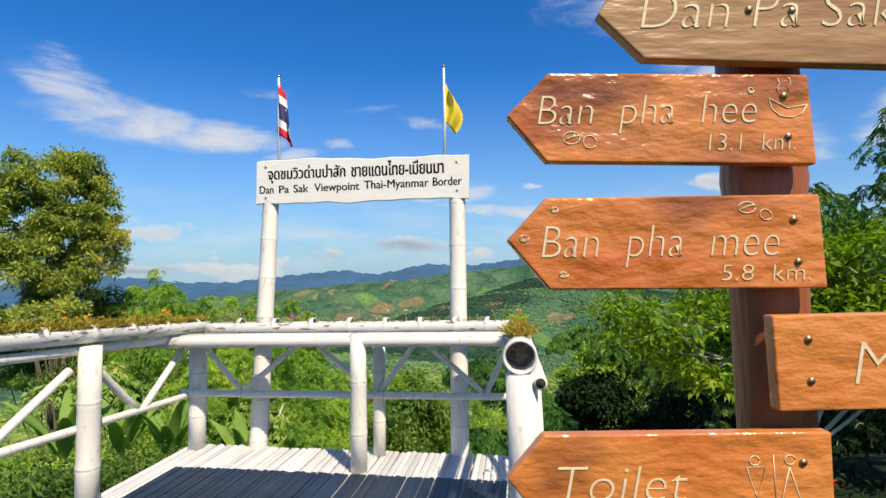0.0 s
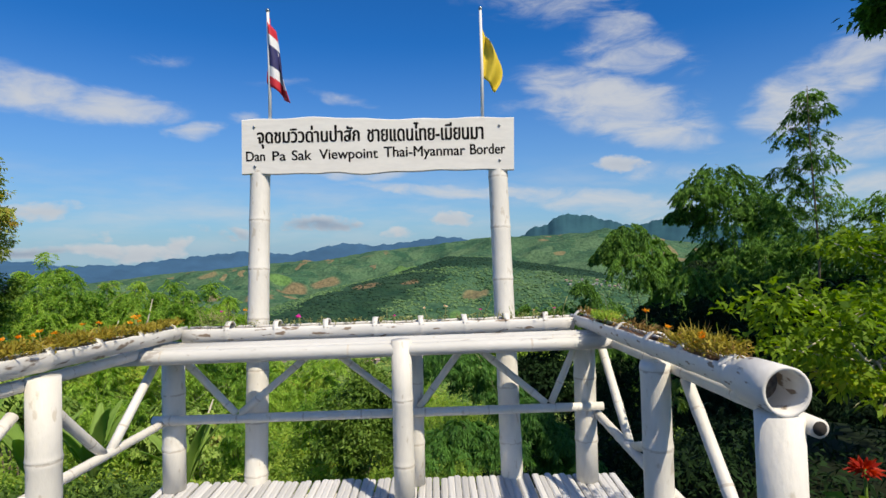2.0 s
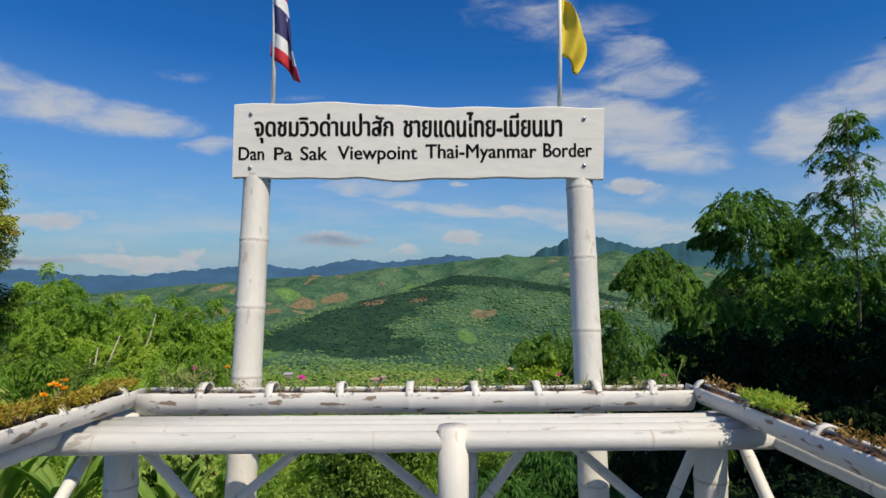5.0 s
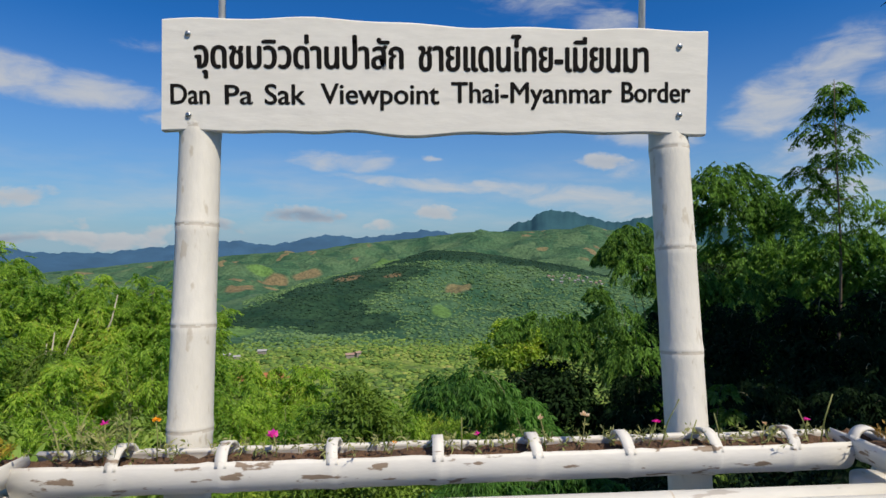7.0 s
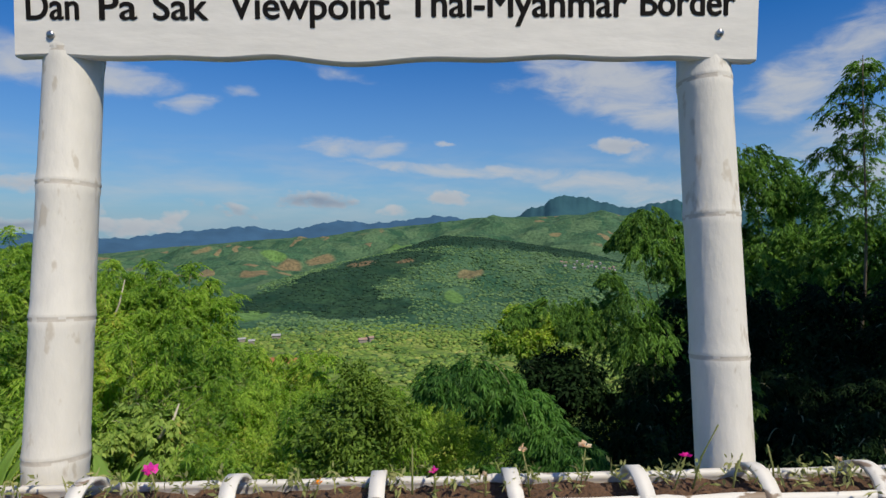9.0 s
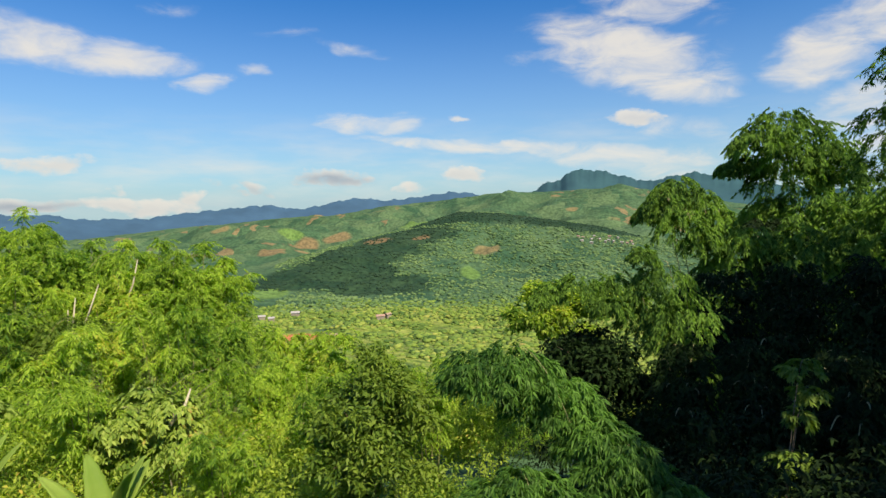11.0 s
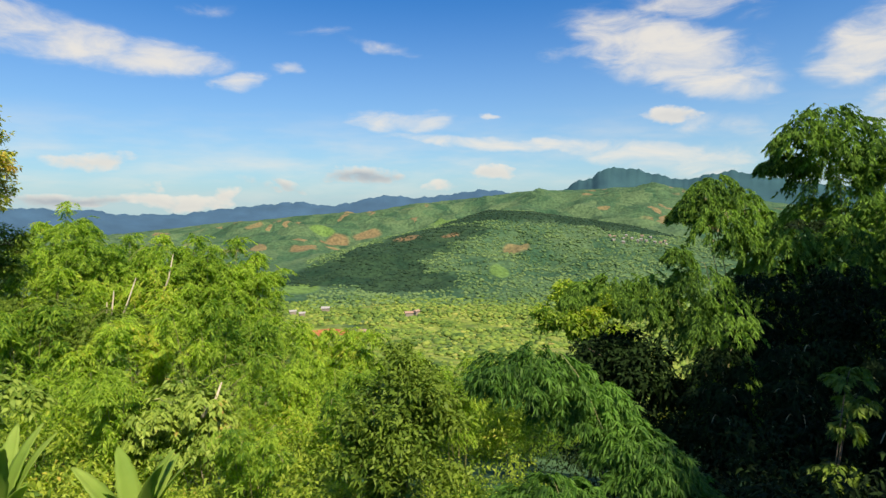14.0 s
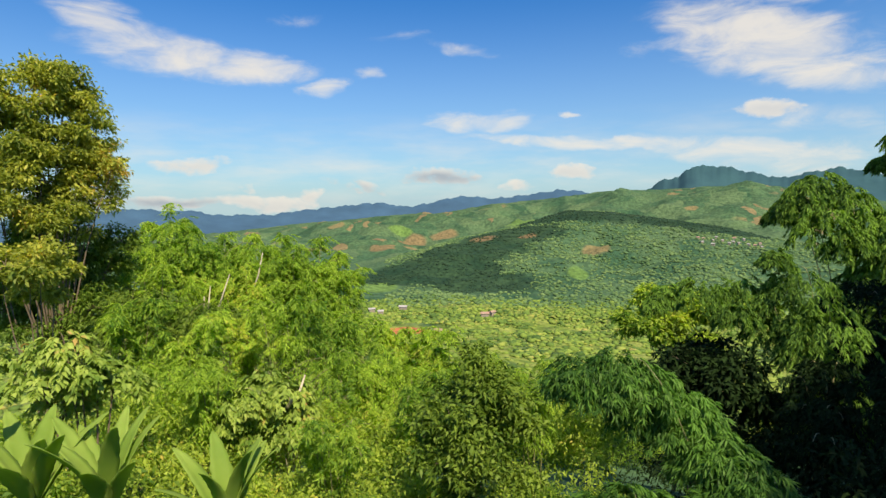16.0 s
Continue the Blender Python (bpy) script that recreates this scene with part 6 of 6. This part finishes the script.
for i, (a, e, d, w) in enumerate(((31, -4, 29, 6), (36, -2, 29, 6), (41, -1, 28, 6), (47, 2, 27, 7), (27, -9, 21, 5), (33, -8, 20, 5), (39, -7, 19, 5), (45, -6, 18, 6), (52, -2, 20, 8), (24, -16, 15, 4), (30, -15, 14, 4), (37, -15, 13, 5), (44, -14, 13, 5), (52, -12, 13, 6))):
    tips = [sight(a + da * w / 6, e + de, d + dd) for da, de, dd in ((-3, 0, 0), (-1.5, 1.5, 0.4), (0, 0.8, -0.3), (1.6, 1.8, 0.5), (3, 0.2, 0), (-2.2, -2.5, -1), (0.5, -2.2, -1), (2.4, -2.8, -1.1), (-0.8, -5, -1.6), (1.6, -5, -1.6))]
    # lower clumps take the shade-coloured leaves, upper ones the lit green
    bamboo("dark_bamboo", "dense dark bamboo at the edge of the grove", on_land(sight(a + 0.5, e - 12, d + 1.0)), tips, L_GROVE if e > -4 else L_SHADE, M_CULM, 0.010 * d, 0.0024 * d, 48, 22, d * 0.042, 90 + i, 0.35, 0.65, "dark grove", 0.035)
# the tall layered tree
TIERS = [(40.3, 14.0, 0.9), (39.6, 12.5, 1.0), (41.3, 12.5, 1.1), (38.8, 10.7, 1.2), (40.5, 10.2, 1.2), (38.0, 6.9, 1.3), (39.5, 8.1, 1.4), (41.3, 8.3, 1.2), (39.1, 5.4, 1.6), (40.9, 5.9, 1.4), (38.2, 3.7, 1.3), (40.3, 3.4, 1.7), (42.1, 4.1, 1.4), (37.8, 2.1, 1.2), (39.9, 1.1, 1.7), (42.1, 1.0, 1.6)]
tier_foot = on_land(sight(40.5, -10, 26))
tiered = layered_plant("tiered_tree", "tall dark tree with tiers of feathery branches", "tree", tier_foot, TIERS, 26, L_GROVE, M_BARK, 34, 4, 6, 0.20, 0.046, 0.45, 0.35, 0.75, 55, r=0.025, crown="crown", stem="branch_tuft", axis=(tier_foot, sight(40.6, 14.2, 26)), scatter=0.5)
part("trunk", tri_mesh("trunk", [limb((0, 0, 0), sight(40.6, 14.2, 26) - tier_foot, 0.085, 0.012, 0.0, 10, 9)], M_BARK), tiered)

# the tall tree whose outer branch hangs over the corner of the deck, and which shades the grove
broad_tree("shade_tree", "tall dense dark-leaved tree above the grove", "tree", on_land(np.array((13.5, 9.5, 0))),
           [((14, 10.6, 8), (4.2, 4.0, 3.2)), ((15.5, 15, 9.5), (3.4, 3.6, 3.0)), ((12, 8.2, 9.5), (2.8, 2.4, 2.4)), ((17, 12, 12), (4, 4, 3)), ((8.6, 8.4, 7.6), (1.5, 1.2, 0.9)), ((8.2, 4.6, 7.6), (2.4, 2.0, 1.5)), ((5.0, 8.4, 6.0), (0.45, 0.5, 0.35))],
           L_GROVE, M_BARK, per_m2=9, tuft=0.4, per=15, length=0.26, width=0.13, seed=91)

# ---------------------------------------------------------------- garden shrub and red flowers beside the deck
kf = np.array((1.85, 3.55, -0.25))
broad_tree("garden_shrub", "leafy bright yellow-green garden shrub beside the deck", "shrub", kf,
           [((1.15, 3.3, 1.20), (0.50, 0.45, 0.24)), ((1.65, 3.4, 1.43), (0.62, 0.55, 0.27)), ((2.25, 3.5, 1.48), (0.65, 0.6, 0.34)), ((1.50, 3.5, 0.97), (0.5, 0.5, 0.24)), ((2.05, 3.4, 1.05), (0.6, 0.5, 0.28)), ((2.85, 3.7, 1.48), (0.65, 0.6, 0.4)), ((2.6, 3.6, 1.0), (0.5, 0.5, 0.32))],
           L_NEAR, M_DEADCULM, per_m2=75, tuft=0.095, per=13, length=0.052, width=0.023, seed=101, down=0.05)
rf = np.array((2.85, 5.3, -0.35))
rp = thing("red_flower", "red and orange bract flower on a leafy stem", "flower", at=tuple(rf + np.array((0, 0, -0.75))))
g = np.random.default_rng(77)
vv, ff = tube([Vector((0, 0, -0.6)), Vector((0.02, 0, 0.3)), Vector((0, 0, 0.75))], [0.02, 0.016, 0.012], 7)
part("stem", mesh_of("stem", vv, ff, L_BUSH), rp)
d = unit(np.stack([g.normal(size=130), g.normal(size=130), g.uniform(-0.1, 0.9, 130)], -1))
v, q = leaf_arrays(np.array((0, 0, 0.72)) + d * 0.04, d, 0.105, 0.035, 0.1, g)
part("flower_head", big_mesh("flower_head", v, q, P_RED), rp)
d = unit(np.stack([g.normal(size=60), g.normal(size=60), g.uniform(-0.5, 0.5, 60)], -1))
v, q = leaf_arrays(np.array((0, 0, 0.35)) + d * 0.1, d, 0.30, 0.10, 0.3, g)
part("foliage", big_mesh("foliage", v, q, L_BUSH), rp)

# ---------------------------------------------------------------- banana plants


def banana(p, n, size, seed):
    r = random.Random(seed)
    base = thing("banana_plant", "young banana plant with broad torn leaves", "banana plant", "banana plants", at=tuple(p))
    vv, ff = tube([Vector((0, 0, -1.0)), Vector((0, 0, 0.1)), Vector((0.02, 0, size * 0.45))], [0.10, 0.085, 0.05], 12)
    part("stem", mesh_of("stem", vv, ff, L_BANANA), base)
    for i in range(n):
        a = 2 * math.pi * i / n + r.uniform(-0.4, 0.4)
        out = Vector((math.cos(a), math.sin(a), 0))
        side = Vector((-math.sin(a), math.cos(a), 0))
        lift = r.uniform(1.05, 1.52)
        ln = size * r.uniform(0.9, 1.3)
        v, f = [], []
        m, w = 18, 0.088 * size * r.uniform(0.85, 1.15)
        for k in range(m + 1):
            t = k / m
            c = Vector((0, 0, size * 0.40)) + out * (ln * t * math.cos(lift * (1 - 0.2 * t))) + Vector((0, 0, ln * (math.sin(lift) * t - 0.14 * t ** 2.4)))
            prof = max(0.0, (t - 0.14) / 0.86)
            ww = w * (math.sin(math.pi * min(1, prof ** 0.72)) ** 0.7 if prof > 0 else 0) + 0.012
            rag = 1 + 0.07 * math.sin(k * 2.4 + i)
            v += [c - side * ww * rag + Vector((0, 0, ww * 0.42)), c - side * ww * 0.5 + Vector((0, 0, ww * 0.30)), c, c + side * ww * 0.5 + Vector((0, 0, ww * 0.30)), c + side * ww / rag + Vector((0, 0, ww * 0.42))]
        for k in range(m):
            for j in range(4):
                q = k * 5 + j
                f.append((q, q + 1, q + 6, q + 5))
        o = part("leaf", mesh_of("leaf", v, f, L_BANANA), base)
        md = o.modifiers.new("thickness", "SOLIDIFY")
        md.thickness = 0.006


for i, (a, e, d, n, s) in enumerate(((-50.3, -24.5, 8.6, 9, 1.3), (-44.9, -26.5, 8.2, 10, 1.25), (-34.6, -30.0, 7.8, 8, 1.2), (-57, -24, 8.5, 6, 1.4))):
    banana(sight(a, e, d) - np.array((0, 0, 0.6)), n, s, 200 + i)

# ---------------------------------------------------------------- what grows in the planters


def fringe(name, label, p0, p1, n, h, leaf, seed, spread=0.05, thin=0.006, z0=0.03):
    g = np.random.default_rng(seed)
    p0, p1 = np.array(p0), np.array(p1)
    t = g.uniform(0, 1, n)
    dens = 0.5 + 0.5 * np.sin(t * 19 + seed) * np.sin(t * 7.3 + 1)
    t = t[g.uniform(0, 1, n) < 0.35 + 0.65 * dens][:, None]
    m = len(t)
    b = p0 + (p1 - p0) * t + np.stack([g.normal(size=m) * spread, g.normal(size=m) * spread, np.zeros(m)], -1)
    b[:, 2] += z0
    w = np.stack([g.normal(size=m) * 0.55, g.normal(size=m) * 0.55, g.uniform(0.25, 1.0, m)], -1)
    va = leaf_arrays(b, w, h, thin, 0.05, g)
    tip = b + unit(w) * h * 0.6
    vb = clump_leaves(tip, 0.012, 5, 0.022, 0.008, 0.1, -0.2, 1.0, g)
    v, q = joined([va, vb])
    return tagged(new(name, big_mesh(name, v, q, leaf)), label, "planter plants", kind="stuff")


fringe("planter_greens", "dense yellow-green creeping plants in the side planter", (-2.562, 3.95, 1.10), (-2.613, 1.5, 1.245), 1150, 0.085, L_MOSS, 5, 0.024, 0.010)
fringe("planter_greens", "yellow-green creeping plants near the planter corner", (-2.56, 4.45, 1.08), (-2.565, 3.9, 1.10), 380, 0.06, L_MOSS, 6, 0.022, 0.009)
fringe("planter_greens", "dry brown and yellow plants in the pipe planter", (0.235, 4.40, 1.11), (0.25, 2.55, 1.175), 190, 0.055, L_DRY, 7, 0.018, 0.007)
fringe("planter_greens", "golden dried bunch near the pipe end", (0.243, 3.0, 1.15), (0.25, 2.58, 1.172), 190, 0.11, L_MOSS, 17, 0.020, 0.008)
fringe("planter_greens", "fresh green tuft in the pipe planter", (0.232, 4.05, 1.13), (0.235, 3.85, 1.135), 240, 0.055, L_SHRUB, 8, 0.03, 0.010)
fringe("planter_greens", "sparse sprigs in the back planter", (-2.40, 4.49, 1.055), (0.10, 4.51, 1.075), 190, 0.045, L_SPRIG, 9, 0.03, 0.006)
fringe("planter_greens", "bare pale stems in the back planter", (-2.40, 4.49, 1.055), (-2.16, 4.49, 1.058), 46, 0.17, L_SPRIG, 10, 0.025, 0.007)


def bloom(p, h, petals, size, seed, lean=(0, 0)):
    r = np.random.default_rng(seed)
    base = thing("flower", "single small flower on a thin stem in the planter", "flower", "planter flowers", at=tuple(p))
    tip = Vector((lean[0], lean[1], h))
    vv, ff = tube([Vector((0, 0, -0.02)), tip * 0.55 + Vector((0.004, 0, 0)), tip], [0.0022, 0.002, 0.0016], 6)
    part("stem", mesh_of("stem", vv, ff, L_SPRIG), base)
    d = unit(np.stack([r.normal(size=14), r.normal(size=14), r.uniform(0.1, 0.9, 14)], -1))
    v, q = leaf_arrays(np.array(tip) + d * 0.002, d, size, size * 0.75, 0.0, r)
    part("blossom", big_mesh("blossom", v, q, petals), base)
    d = unit(np.stack([r.normal(size=10), r.normal(size=10), r.uniform(-0.2, 0.8, 10)], -1))
    v, q = leaf_arrays(np.array(tip) * r.uniform(0.1, 0.8, (10, 1)), d, 0.022, 0.006, 0.0, r)
    part("foliage", big_mesh("foliage", v, q, L_SPRIG), base)


for i, (x, h, pet, s, lx) in enumerate(((-1.72, 0.075, P_PINK, 0.020, -0.01), (-2.27, 0.12, P_PINK, 0.013, 0.01), (-2.10, 0.13, P_ORANGE, 0.015, 0.0), (-1.36, 0.045, P_ORANGE, 0.010, 0.02),
                                        (-1.07, 0.07, P_PINK, 0.012, 0.0), (-0.84, 0.12, P_PALE, 0.012, -0.02), (-0.73, 0.125, P_PALE, 0.018, 0.02), (-0.51, 0.10, P_PINK, 0.014, 0.04),
                                        (-0.95, 0.06, P_PALE, 0.010, 0.0), (0.02, 0.10, P_PINK, 0.011, 0.03), (-0.12, 0.09, P_PALE, 0.009, 0.02))):
    bloom((x, 4.50, 1.065), h, pet, s, 300 + i, (lx, 0.0))
br = random.Random(4)
for i in range(22):
    t = br.random()
    y = 1.7 + 2.5 * t
    bloom((-2.60 + 0.035 * t + br.uniform(-0.04, 0.04), y, 1.235 - 0.135 * t), br.uniform(0.08, 0.13), br.choice([P_ORANGE, P_ORANGE, P_ORANGE, P_PINK]), 0.017, 340 + i, (br.uniform(-0.02, 0.02), 0))
for i in range(5):
    y = br.uniform(2.6, 3.5)
    bloom((0.25 + br.uniform(-0.03, 0.03), y, 1.15), br.uniform(0.07, 0.13), P_ORANGE, 0.018, 380 + i, (br.uniform(-0.02, 0.02), 0))
# bare twigs leaning out of the planter
for i, (x, lx, h) in enumerate(((-0.46, 0.07, 0.17), (0.09, 0.05, 0.18), (0.06, -0.04, 0.13), (-0.36, 0.03, 0.10), (-0.25, -0.02, 0.12), (-1.12, 0.0, 0.12))):
    vv, ff = tube([Vector((x, 4.5, 1.05)), Vector((x + lx * 0.4, 4.5, 1.07 + h * 0.55)), Vector((x + lx, 4.505, 1.07 + h))], [0.003, 0.0025, 0.002], 6)
    tagged(new("twig", mesh_of("twig", vv, ff, L_SPRIG)), "thin pale twig standing in the planter soil", "twig", "planter twigs")
